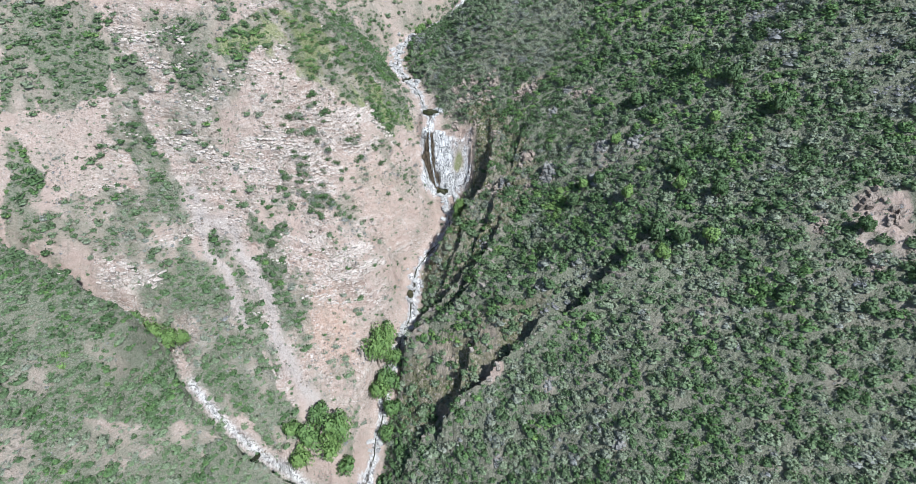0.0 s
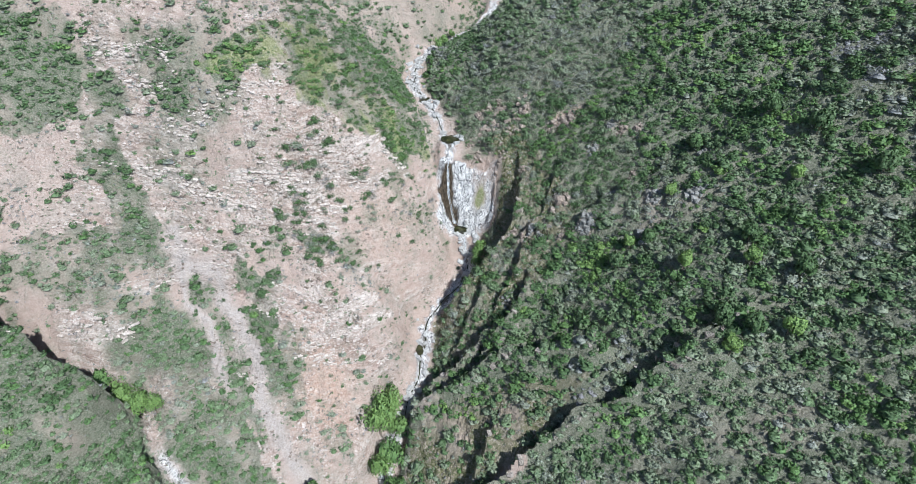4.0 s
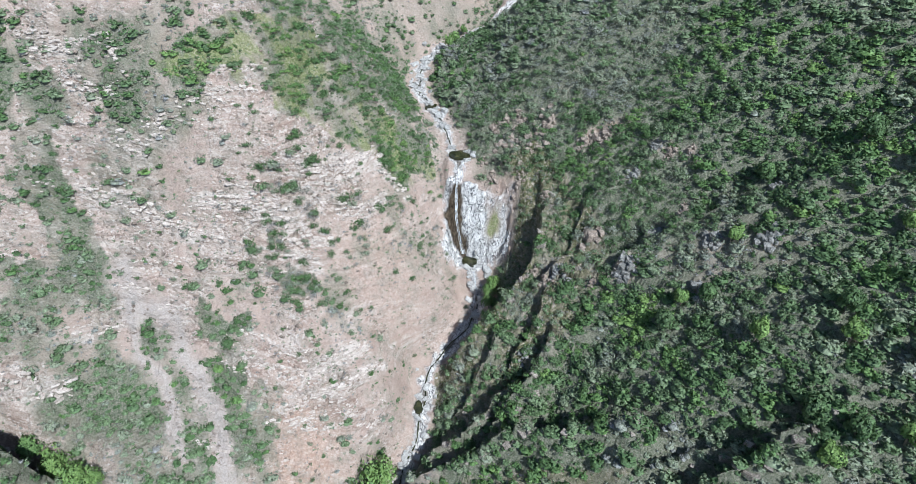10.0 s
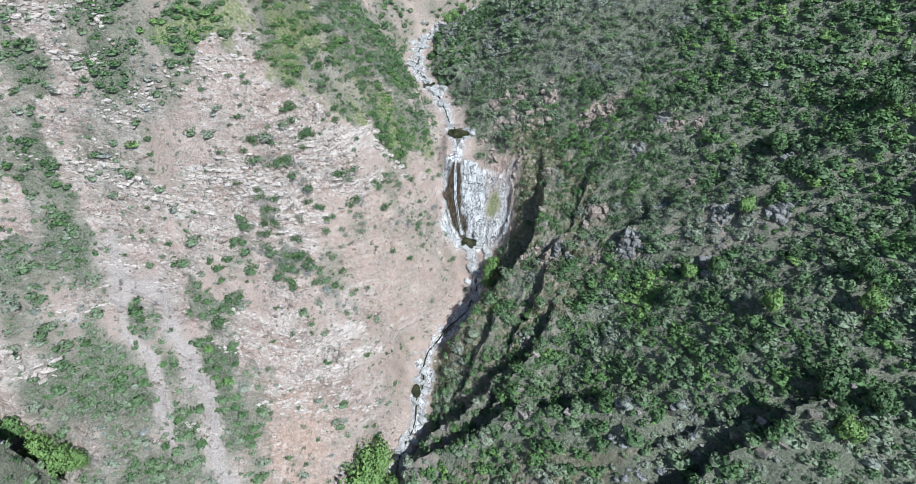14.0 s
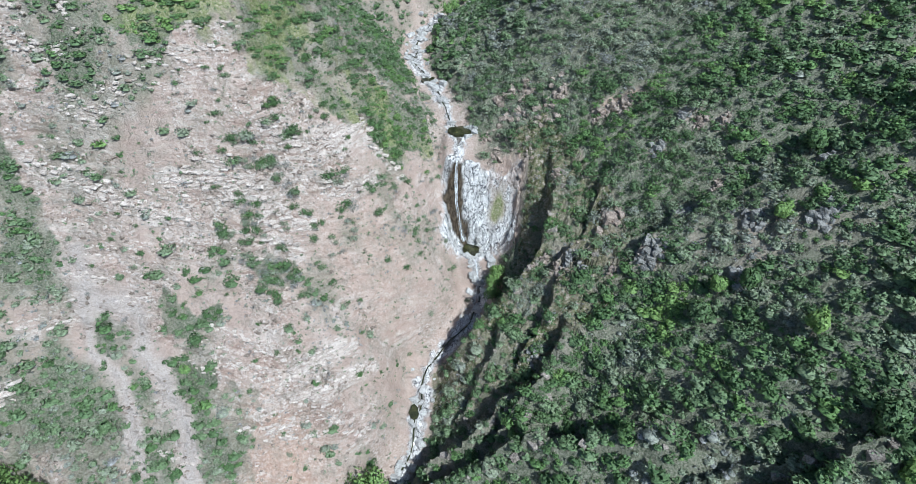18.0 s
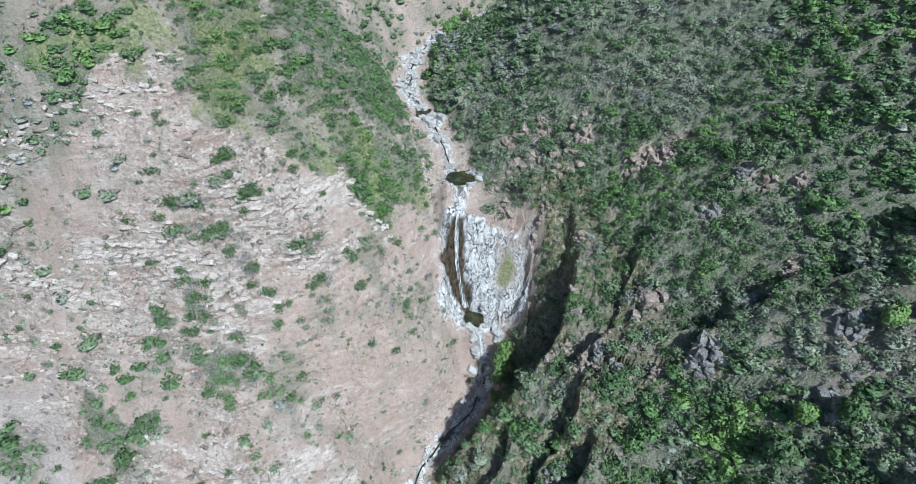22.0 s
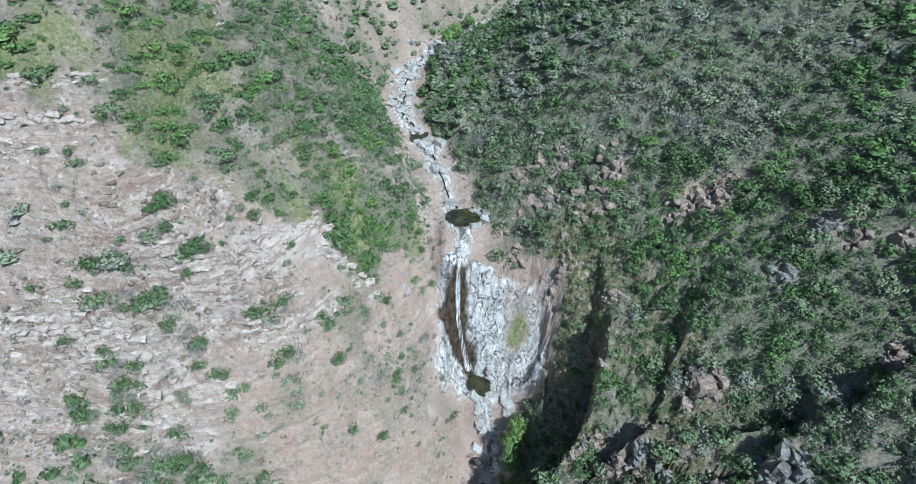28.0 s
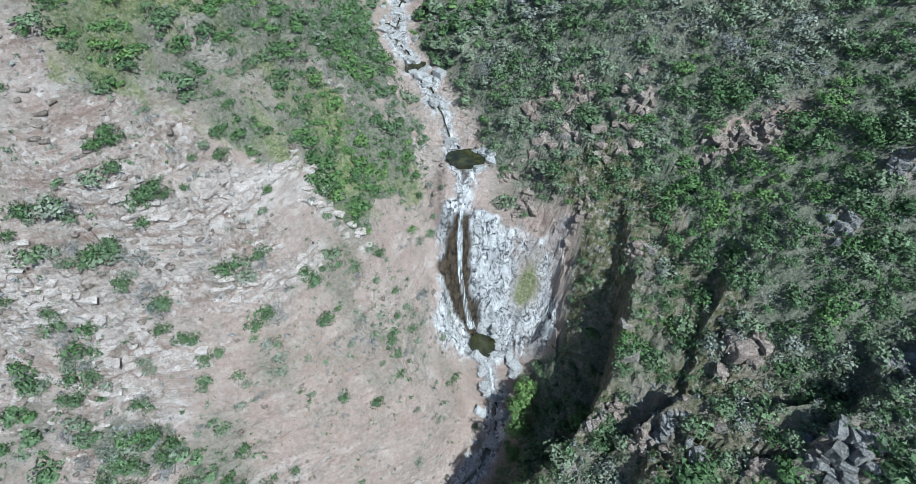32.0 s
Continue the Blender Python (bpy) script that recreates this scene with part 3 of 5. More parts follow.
# plant cover by place: outline, how thick, how green (0 dry grey, 1 fresh green); the bare slope first, then the bush-covered slope
THICKETS = [
    ([(-73.3, -20.6), (-67.5, -23.4), (-60.4, -24.8), (-56.1, -26.3), (-50.8, -31.0), (-42.9, -34.3), (-36.3, -35.2), (-32.3, -39.5), (-32.7, -45.9), (-63.7, -52.9)], 0.78, 0.52),
    ([(-76.2, -26.2), (-59.9, -24.2), (-50.3, -32.7), (-40.5, -37.8), (-35.9, -47.6), (-39.3, -52.6), (-49.4, -41.4), (-57.7, -37.9), (-64.2, -45.5), (-74.1, -41.6), (-86.2, -41.3), (-89.6, -38.3), (-84.9, -29.0)], 0.6, 0.52),
    ([(-34.1, 15.8), (-22.2, 47.5), (-18.0, 46.7), (-19.0, 37.3), (-14.5, 22.2), (-9.1, 18.0), (-8.5, 11.5), (-15.6, 11.8), (-23.3, 12.0), (-29.3, 13.7)], 0.62, 0.56),
    ([(-46.0, 7.3), (7.6, 45.0), (-11.8, 52.3), (-18.7, 40.2), (-11.3, 14.6), (-29.2, 5.5)], 0.55, 0.52),
    ([(-78.0, -6.7), (-72.7, -4.8), (-66.8, -7.4), (-72.6, -11.7), (-69.7, -16.5), (-64.4, -21.2), (-66.9, -22.4), (-72.4, -19.7), (-77.3, -18.7)], 0.66, 0.52),
    ([(-71.2, 1.8), (-58.6, 0.9), (-54.5, -6.2), (-59.2, -10.4), (-64.4, -8.5), (-69.8, -4.3)], 0.42, 0.46),
    ([(-101.6, -0.4), (-83.2, 2.6), (-79.1, -5.2), (-77.5, -12.4), (-86.3, -15.3), (-94.4, -16.2), (-99.7, -19.5)], 0.8, 0.6),
    ([(-99.2, -22.5), (-95.1, -22.9), (-90.6, -27.6), (-88.2, -32.9), (-89.0, -38.0), (-94.4, -42.6)], 0.78, 0.66),
    ([(-78.9, -15.0), (-74.0, -15.0), (-68.0, -18.7), (-64.2, -22.5), (-61.3, -24.7), (-66.5, -25.1), (-73.1, -21.3), (-77.9, -18.8)], 0.85, 0.58),
    ([(-64.2, -22.5), (-61.3, -24.7), (-57.6, -29.9), (-54.7, -36.3), (-59.0, -37.6), (-63.3, -32.7), (-67.5, -26.4)], 0.6, 0.48),
    ([(-55.5, -3.4), (-51.7, -2.2), (-45.7, 3.1), (-34.1, 15.8), (-29.3, 13.7), (-23.3, 12.0), (-20.3, 11.6), (-15.5, 11.6), (-9.1, 11.7), (-8.3, 9.4), (-12.8, 2.5), (-15.8, 0.7), (-19.0, 2.1), (-21.4, 0.8), (-25.5, -0.5), (-29.2, -1.1), (-32.4, -2.4), (-35.0, -3.9), (-36.0, -1.2), (-40.8, -3.5), (-43.5, -1.8), (-46.9, -4.8), (-51.3, -4.5)], 0.74, 0.7),
    ([(-51.8, 8.8), (-26.7, 49.5), (-18.0, 49.7), (-18.5, 37.6), (-12.6, 24.4), (-26.2, 14.3), (-38.1, 8.6)], 0.58, 0.54),
    ([(-76.3, -26.8), (-69.4, -23.1), (-63.0, -23.9), (-59.8, -28.0), (-62.3, -30.9), (-67.2, -31.0), (-70.7, -33.7), (-74.2, -34.7)], 0.76, 0.45),
    ([(-74.0, -35.1), (-65.5, -33.8), (-59.0, -32.8), (-52.8, -37.3), (-46.4, -41.4), (-42.0, -45.7), (-38.7, -48.0), (-60.2, -51.2), (-62.5, -46.1), (-67.8, -43.2), (-72.5, -41.3)], 0.78, 0.48),
    ([(-47.9, -31.3), (-42.0, -31.1), (-38.0, -34.1), (-38.8, -41.0), (-43.1, -38.9), (-45.5, -35.6)], 0.97, 0.56),
    ([(-56.9, -27.7), (-54.4, -27.0), (-52.7, -31.2), (-48.5, -34.6), (-50.1, -36.3), (-47.7, -40.0), (-50.1, -40.7), (-53.9, -36.7), (-56.4, -31.2)], 0.85, 0.6),
    ([(-38.4, -35.4), (-31.7, -35.2), (-31.4, -38.4), (-34.2, -40.0), (-32.9, -44.9), (-37.0, -47.7), (-38.5, -43.3)], 0.74, 0.47),
    ([(-48.6, -26.4), (-37.5, -26.2), (-38.1, -28.4), (-46.8, -28.4)], 0.75, 0.55),
    ([(-35.0, -20.1), (-27.0, -18.5), (-26.4, -21.3), (-32.0, -24.2)], 0.68, 0.5),
    ([(-61.5, -47.3), (-56.5, -36.7), (-50.1, -36.6), (-46.4, -45.3), (-39.3, -53.5), (-31.3, -60.0), (-34.6, -64.9), (-42.2, -63.1), (-50.9, -59.8), (-57.6, -55.5)], 0.8, 0.5),
    ([(-86.9, -57.5), (-80.0, -58.2), (-72.4, -56.4), (-64.5, -54.5), (-60.1, -54.9), (-55.6, -63.6), (-61.7, -68.2), (-70.5, -72.4), (-80.4, -77.1)], 0.95, 0.6),
    ([(-80.4, -77.1), (-70.5, -72.4), (-61.6, -68.7), (-53.1, -66.0), (-43.1, -71.5), (-55.2, -70.8), (-65.3, -78.5), (-73.6, -83.2), (-77.7, -84.6)], 0.55, 0.48),
    ([(-38.7, -44.0), (-28.2, -42.9), (-22.6, -48.9), (-20.0, -53.7), (-22.2, -63.8), (-27.5, -60.0), (-31.6, -55.0)], 0.5, 0.48),
]
SLOPE = [
    ([(-11.2, 33.6), (-8.6, 50.9), (2.7, 41.5), (9.2, 71.2), (41.0, 20.3), (43.3, 11.0), (35.0, 7.8), (26.4, 4.5), (19.8, 6.8), (12.3, 8.7), (3.6, 9.6), (-3.5, 17.5)], 0.94, 0.46),
    ([(69.9, -5.0), (91.3, -26.0), (86.0, -45.0), (74.1, -35.8), (67.6, -20.4)], 0.97, 0.4),
    ([(-8.0, -61.7), (12.2, -63.5), (29.6, -61.4), (38.0, -59.7), (42.2, -55.9), (50.8, -53.8), (60.0, -54.7), (69.4, -52.1), (83.1, -54.3), (74.2, -91.9), (-7.5, -70.6)], 0.84, 0.49),
    ([(73.7, -55.6), (80.5, -55.9), (81.8, -61.4), (80.0, -67.2), (75.2, -65.0)], 0.35, 0.4),
    ([(5.6, 4.6), (9.3, 2.3), (13.5, -0.8), (19.0, 2.6), (18.8, -0.2), (15.9, -5.4), (13.0, -7.2), (12.8, -0.8), (13.4, -3.8), (8.0, -3.2), (4.8, -1.3), (5.8, 1.6), (7.2, 2.8)], 0.58, 0.50),
    ([(-1.3, 12.1), (4.4, 8.9), (9.4, 4.2), (9.6, 2.8), (6.7, 4.2), (0.3, 7.7)], 0.48, 0.45),
    ([(-6.7, -19.1), (0.3, -21.8), (9.4, -20.6), (13.2, -19.5), (19.6, -22.4), (15.9, -28.4), (13.2, -34.4), (8.7, -38.1), (1.3, -38.5), (-5.9, -38.5), (-7.9, -30.0)], 0.74, 0.52),
    ([(10.5, -12.6), (13.8, -11.4), (17.5, -12.7), (21.4, -15.2), (23.2, -17.7), (23.7, -20.6), (11.1, -18.3)], 0.5, 0.46),
    ([(-10.6, -39.8), (0.6, -45.0), (10.2, -48.4), (16.4, -54.1), (13.5, -59.9), (6.0, -61.9), (-2.3, -59.3), (-9.9, -52.6)], 0.42, 0.46),
    ([(7.7, -36.5), (15.9, -28.4), (27.7, -30.2), (33.6, -28.3), (41.8, -27.7), (51.7, -25.1), (58.7, -22.9), (64.6, -1.1), (44.4, 12.7), (42.1, 7.2), (34.4, 2.0), (37.8, -4.1), (45.7, -4.2), (52.2, -10.8), (49.1, -21.7), (39.1, -22.9), (31.8, -24.1), (24.5, -27.8), (19.3, -32.7), (10.2, -42.6)], 0.98, 0.68),
    ([(30.3, -20.8), (34.9, -17.8), (42.2, -20.2), (48.3, -24.4), (48.8, -29.7), (43.7, -28.4), (36.5, -26.8), (31.5, -26.8)], 0.76, 0.42),
    ([(21.5, -44.4), (27.6, -41.4), (31.9, -44.5), (34.6, -50.0), (32.6, -55.1), (19.9, -51.0)], 0.93, 0.34),
    ([(14.8, -6.9), (17.2, -2.9), (20.7, 1.2), (23.3, 2.9), (26.8, 4.4), (30.2, 6.8), (31.9, 8.0), (34.1, 8.2), (34.2, 3.8), (30.7, 3.0), (27.6, 0.9), (25.5, -1.4), (23.0, -4.2), (20.4, -6.9), (18.8, -7.8), (15.6, -8.9)], 0.98, 0.66),
    ([(-8.3, -43.6), (-2.3, -43.5), (6.2, -43.8), (17.8, -46.8), (19.0, -49.2), (7.6, -46.4), (-0.8, -46.0)], 0.97, 0.76),
]
SCREE = [(-60.2, -24.4), (-55.4, -26.0), (-51.1, -27.8), (-48.9, -31.7), (-46.2, -33.7), (-44.1, -38.3), (-40.8, -42.0), (-39.5, -46.2)]
SCREE_TWO = [(-57.4, -27.7), (-56.9, -31.7), (-53.4, -34.4), (-50.1, -40.7), (-45.7, -44.9)]
SCREE_THREE = [(-38.4, -48.2), (-34.4, -51.2), (-30.3, -55.6), (-27.6, -58.1)]
MOSSY = [(-6.5, -21), (3, -17.5), (8, -12), (8.5, -4), (9.5, 3), (6, 9), (12, 9), (17, 2), (24, -12), (26, -18), (21, -25), (10, -31), (2, -33), (-5, -31)]
MOSSY_LOW = [(-9, -46), (3, -44), (14, -47), (24, -50), (12, -57), (2, -61), (-6, -66), (-11, -56)]


# rock outcrops: x, y, size
BOULDER = (21.8, -11.7, 2.3)
GREY_CROPS = [(25.7, -20.7, 2.2), (28.5, -5.2, 1.4), (32.3, -2.5, 1.5), (31.7, -14.5, 1.6), (17.4, -19.1, 1.3), (15.5, -16.5, 1.6), (38.1, -21.9, 1.8), (44.3, -24.9, 2.0), (26.8, -21.2, 1.7), (35.7, -28.5, 1.6), (10.7, -27.6, 1.3), (46.8, -16.4, 1.2), (22.8, -64.6, 1.4), (33.9, -78.2, 1.3), (11.9, -73.3, 1.2)]
TAN_CROPS = [(8.7, 14.9, 1.4), (4.0, 15.3, 1.0), (14.7, 11.1, 1.5), (21.0, 5.4, 1.6), (22.8, 4.8, 1.8), (24.3, 4.1, 1.6), (9.1, 3.7, 1.5), (14.1, -1.0, 1.2), (12.4, -13.5, 1.2), (10.2, -15.0, 1.2), (13.8, -17.1, 1.3), (21.4, -20.3, 1.3), (1.3, 10.3, 1.0), (3.4, 6.9, 1.1), (36.4, -13.0, 1.4), (34.2, -3.9, 1.6), (37.0, -5.5, 1.3), (76.6, -55.6, 2.4), (78.9, -59.3, 2.0), (68.3, -56.9, 1.6), (75.2, -64.8, 1.2)]


def plants(x, y):
    """How thick the plants stand and how green they are."""
    d = x - np.interp(y, CREEK_Y, CREEK_X)
    wx, wy = x + 1.7 * fractal(x, y + 200, 6.0, 4, 0.6), y + 1.7 * fractal(x + 200, y, 6.0, 4, 0.6)
    clumps = fractal(x + 77, y + 13, 9.0, 4, 0.6)
    fine = fractal(x + 7, y + 113, 3.2, 2)
    right = d > 0
    thick = np.where(right, 0.98, np.clip(0.045 + 0.09 * smooth((-x - 28) / 20) + 0.85 * np.maximum(clumps - 0.25, 0) + 0.05 * fine, 0.0, 1))
    green = np.where(right, 0.54 + 0.12 * clumps + 0.08 * fine, 0.46 + 0.16 * fine)
    behind = smooth((y - 28) / 6) * ~right
    thick, green = np.where(behind > 0.5, 0.55 + 0.4 * clumps, thick), np.where(behind > 0.5, 0.52 + 0.1 * fine, green)
    far, side, _ = along(GULLY, x, y)
    beyond = (side > 1.5) & (x < -18) & ~right
    thick, green = np.where(beyond, 0.90 + 0.2 * clumps, thick), np.where(beyond, 0.58 + 0.1 * clumps + 0.08 * fine, green)
    for outline, t, g in THICKETS:
        m = inside(outline, wx, wy) & ~right
        thick = np.where(m, np.clip(t + 0.42 * clumps + 0.30 * fine, 0.08, 1), thick)
        green = np.where(m, g + 0.12 * clumps + 0.10 * fine, green)
    for outline, t, g in SLOPE:
        m = inside(outline, wx, wy) & right
        thick = np.where(m, np.clip(t + 0.30 * (1 - t) * (clumps + fine) * 2, 0.05, 1), thick)
        green = np.where(m, np.clip(g + (0.34 if g < 0.42 else 0.12) * fractal(x + 150, y, 5.0, 4, 0.65) + 0.07 * fine, 0.08, 0.9), green)
    for cx, cy, size in [BOULDER] + GREY_CROPS + TAN_CROPS:
        thick = thick * (1 - 0.85 * np.exp(-((x - cx) ** 2 + (y - cy) ** 2) / (0.9 * size) ** 2))
    pool_side = smooth((6 - np.hypot(x - 4, y - 9)) / 3)
    thick = thick * (1 - 0.2 * pool_side)
    green = green + 0.17 * smooth((fractal(x + 500, y + 70, 8.0, 3) - 0.28) / 0.2) * right * (green > 0.45)
    hill_bare = smooth((fractal(x + 300, y + 40, 8.0, 3) - 0.42) / 0.15) * right
    thick = thick * (1 - 0.2 * hill_bare)
    scree = np.exp(-(along(SCREE, wx, wy)[0] / 1.7) ** 2) + np.exp(-(along(SCREE_TWO, wx, wy)[0] / 1.1) ** 2) + np.exp(-(along(SCREE_THREE, wx, wy)[0] / 1.7) ** 2)
    thick = thick * np.clip(1 - scree * 1.2, 0, 1)
    thick = thick * (1 - 0.9 * np.exp(-((x - 24) / 4.5) ** 2 - ((y - 5.3) / 1.2) ** 2))
    gully = np.exp(-(along(GULLY[4:], x, y)[0] / 1.2) ** 2)
    creek = smooth((np.abs(d) - 1.8 - 0.8 * fine) / 2.5)
    fall = smooth((x + 8) / 2) * smooth((9.5 - x) / 2) * smooth((y + 5) / 3) * smooth((10 - 0.3 * (x + 3) - y) / 2)
    return thick * creek * (1 - 0.97 * fall) * (1 - 0.9 * gully), np.clip(green, 0.04, 1.0), np.clip(scree, 0, 1)


def blank_mesh(name, v, f):
    """A mesh from arrays of corners and faces."""
    me = bpy.data.meshes.new(name)
    n = f.shape[1]
    me.vertices.add(len(v))
    me.vertices.foreach_set("co", np.ascontiguousarray(v, np.float32).ravel())
    me.loops.add(f.size)
    me.loops.foreach_set("vertex_index", np.ascontiguousarray(f, np.int32).ravel())
    me.polygons.add(len(f))
    me.polygons.foreach_set("loop_start", np.arange(0, f.size, n, dtype=np.int32))
    me.update(calc_edges=True)
    return me


def give(me, name, values):
    me.attributes.new(name, "FLOAT", "POINT").data.foreach_set("value", np.ascontiguousarray(values, np.float32).ravel())


xs, ys = spread(-104, 98, -52, 24, 0.5, 2500), spread(-98, 84, -36, 16, 0.5, 2500)
gx, gy = np.meshgrid(xs, ys)
gz = ground_height(gx, gy)
ny, nx = gx.shape
corner = (np.arange(ny - 1)[:, None] * nx + np.arange(nx - 1)[None]).reshape(-1)
ground = tagged(new("ground", blank_mesh("ground", np.stack([gx, gy, gz], -1).reshape(-1, 3), np.stack([corner, corner + 1, corner + nx + 1, corner + nx], -1))),
                "steep rocky canyon ground of bare pinkish soil", "ground", kind="structure")
ground.data.polygons.foreach_set("use_smooth", np.zeros(len(ground.data.polygons), bool))
ground.data.materials.append(GROUND)
thick, green, scree = plants(gx, gy)
gd = gx - np.interp(gy, CREEK_Y, CREEK_X)
fine = fractal(gx, gy, 1.6, 3, 0.6)
moss = (inside(MOSSY, gx, gy) | inside(MOSSY_LOW, gx, gy)) * np.clip(0.65 + 0.7 * fractal(gx, gy, 5.0, 4, 0.6), 0, 1)
face = smooth((gx + 7.2 + fine) / 1.2) * smooth((8.6 + fine - gx) / 1.4) * smooth((gy + 2.8 + fine) / 1.5) * smooth((8.2 - 0.30 * (gx + 3.5) + 0.8 * fine - gy) / 0.8)
bleach = np.clip(np.maximum(face, smooth((1.7 + 1.2 * fine - np.abs(gd)) / 1.0) * 0.9 + np.exp(-(along(GULLY[6:], gx, gy)[0] / 1.0) ** 2) * 0.9), 0, 1)
patch = np.exp(-((gx - 4.6) / 1.5) ** 2 - ((gy - 2.6) / 0.8) ** 2) * (1 + fine)
bleach = bleach * (1 - np.clip(1.4 * patch, 0, 0.95)) * (1 - 0.55 * smooth((fractal(gx + 9, gz * 0.7, 2.6, 4, 0.6) - 0.05) / 0.3) * smooth((gx - 0.5) / 3) * (np.abs(gy - 3) < 7))
ribbon = np.interp(gy, [1.0, 2.5, 4.1, 6.0, 7.8], [-1.2, -2.0, -3.6, -3.8, -3.6])
wet = smooth((np.interp(gy, [0.4, 2.0, 3.4, 4.6, 6.2, 7.6], [0.5, 1.1, 1.9, 2.1, 1.5, 0.8]) + 0.7 * fractal(gx, gz * 0.5, 2.0, 4, 0.65) - np.abs(gx - ribbon + np.interp(gy, [2.0, 4.0, 6.0], [0.2, 0.8, 0.2]))) / 0.7) * smooth((gy - 0.5) / 0.5) * smooth((7.7 - gy) / 0.4)
wet = np.maximum(wet, smooth((0.15 + 0.9 * fine - np.abs(gd)) / 0.3) * (np.abs(gy - 4.5) > 4) * 0.8)
red = np.exp(-(np.hypot(gx + 28, gy + 42) / 7) ** 2) + 0.35 * np.exp(-(np.hypot(gx + 16, gy + 14) / 8) ** 2) + 0.3 * np.exp(-(np.hypot(gx - 7, gy - 9) / 5) ** 2) + 0.9 * np.exp(-((gx - 24) / 5) ** 2 - ((gy - 5.3) / 1.3) ** 2)
for name, values in (("cover", np.clip(np.where(gd < 0, thick * 1.4 - 0.24, thick * 1.35 - 0.12), 0, 1) * (1 - 0.5 * moss)), ("moss", moss), ("grass", np.clip(0.9 * patch, 0, 0.9) + np.clip(inside(THICKETS[10][0], gx, gy) * (0.34 + 1.0 * fractal(gx, gy + 70, 3.0, 4, 0.65)), 0, 0.8)), ("bleach", bleach), ("wet", wet), ("red", np.clip(red, 0, 1)),
                     ("scree", np.clip(scree, 0, 1)), ("rocky", rocky(gx, gy)), ("strata", bare_rock(gx, gy, gd) * (1 - bleach) * (0.15 + 0.85 * rocky(gx, gy))), ("band", pale_beds(gx, gy, gz) * bare_rock(gx, gy, gd) * (1 - bleach))):
    give(ground.data, name, values)


def at_ground(x, y):
    return float(ground_height(np.array([float(x)]), np.array([float(y)]))[0])


# ---- plants ----
def leaves(rng, count, lumps, leaf, slim=1.0, flat=0.75, core=0.55, dome=False):
    """A crown of unit width: leaf-like triangles round several lumps, over a dense inner mound of twigs and foliage."""
    a = rng.uniform(0, 2 * np.pi, lumps)
    r = rng.uniform(0.15, 0.62, lumps)
    centre = np.stack([r * np.cos(a), r * np.sin(a), rng.uniform(0.25, flat, lumps)], -1)
    size = rng.uniform(0.26, 0.48, lumps)
    k = rng.integers(0, lumps, count)
    way = rng.normal(size=(count, 3))
    way[:, 2] = np.abs(way[:, 2]) * 0.9 - 0.25
    way /= np.linalg.norm(way, axis=1, keepdims=True)
    at = centre[k] + way * (size[k] * rng.uniform(core, 1.05, count) ** 0.5)[:, None]
    at[:, 2] = np.maximum(at[:, 2], 0.03)
    normal = way + 0.45 * rng.normal(size=(count, 3))
    normal /= np.linalg.norm(normal, axis=1, keepdims=True)
    u = np.cross(normal, rng.normal(size=(count, 3)))
    u /= np.linalg.norm(u, axis=1, keepdims=True)
    w = np.cross(normal, u)
    s = (leaf * rng.uniform(0.6, 1.35, count))[:, None]
    v = np.stack([at + u * s * 0.75, at - u * s * 0.4 + w * s * 0.5 * slim, at - u * s * 0.4 - w * s * 0.5 * slim], 1).reshape(-1, 3)
    f = np.arange(count * 3).reshape(-1, 3)
    back = np.einsum("ij,ij->i", np.cross(v[1::3] - v[::3], v[2::3] - v[::3]), normal) < 0
    f[back] = f[back][:, ::-1]
    out = way + 0.5 * (at - (0, 0, 0.3)) + 0.35 * normal
    out = np.repeat(out / np.linalg.norm(out, axis=1, keepdims=True), 3, 0)
    if dome:
        sides, base = 8, len(v)
        turn = np.arange(sides) * 2 * np.pi / sides
        rings = [np.stack([r * np.cos(turn + t), r * np.sin(turn + t), np.full(sides, z)], -1) * rng.uniform(0.8, 1.2, (sides, 1)) for r, z, t in ((0.60, 0.04, 0), (0.42, 0.28, 0.4))]
        mound = np.concatenate([*rings, [[0, 0, 0.42]]])
        n = np.arange(sides)
        m = (n + 1) % sides
        g = np.concatenate([np.stack([n, m, n + sides], -1), np.stack([m, m + sides, n + sides], -1), np.stack([n + sides, m + sides, np.full(sides, 2 * sides)], -1)])
        up = mound + (0, 0, 0.25)
        v, f, out = np.concatenate([v, mound]), np.concatenate([f, g + base]), np.concatenate([out, up / np.linalg.norm(up, axis=1, keepdims=True)])
    return v, f, out


def soften(me, normals):
    """Leaves are lit as part of their rounded clump."""
    me.attributes.new("custom_normal", "FLOAT_VECTOR", "POINT").data.foreach_set("vector", np.ascontiguousarray(normals, np.float32).ravel())


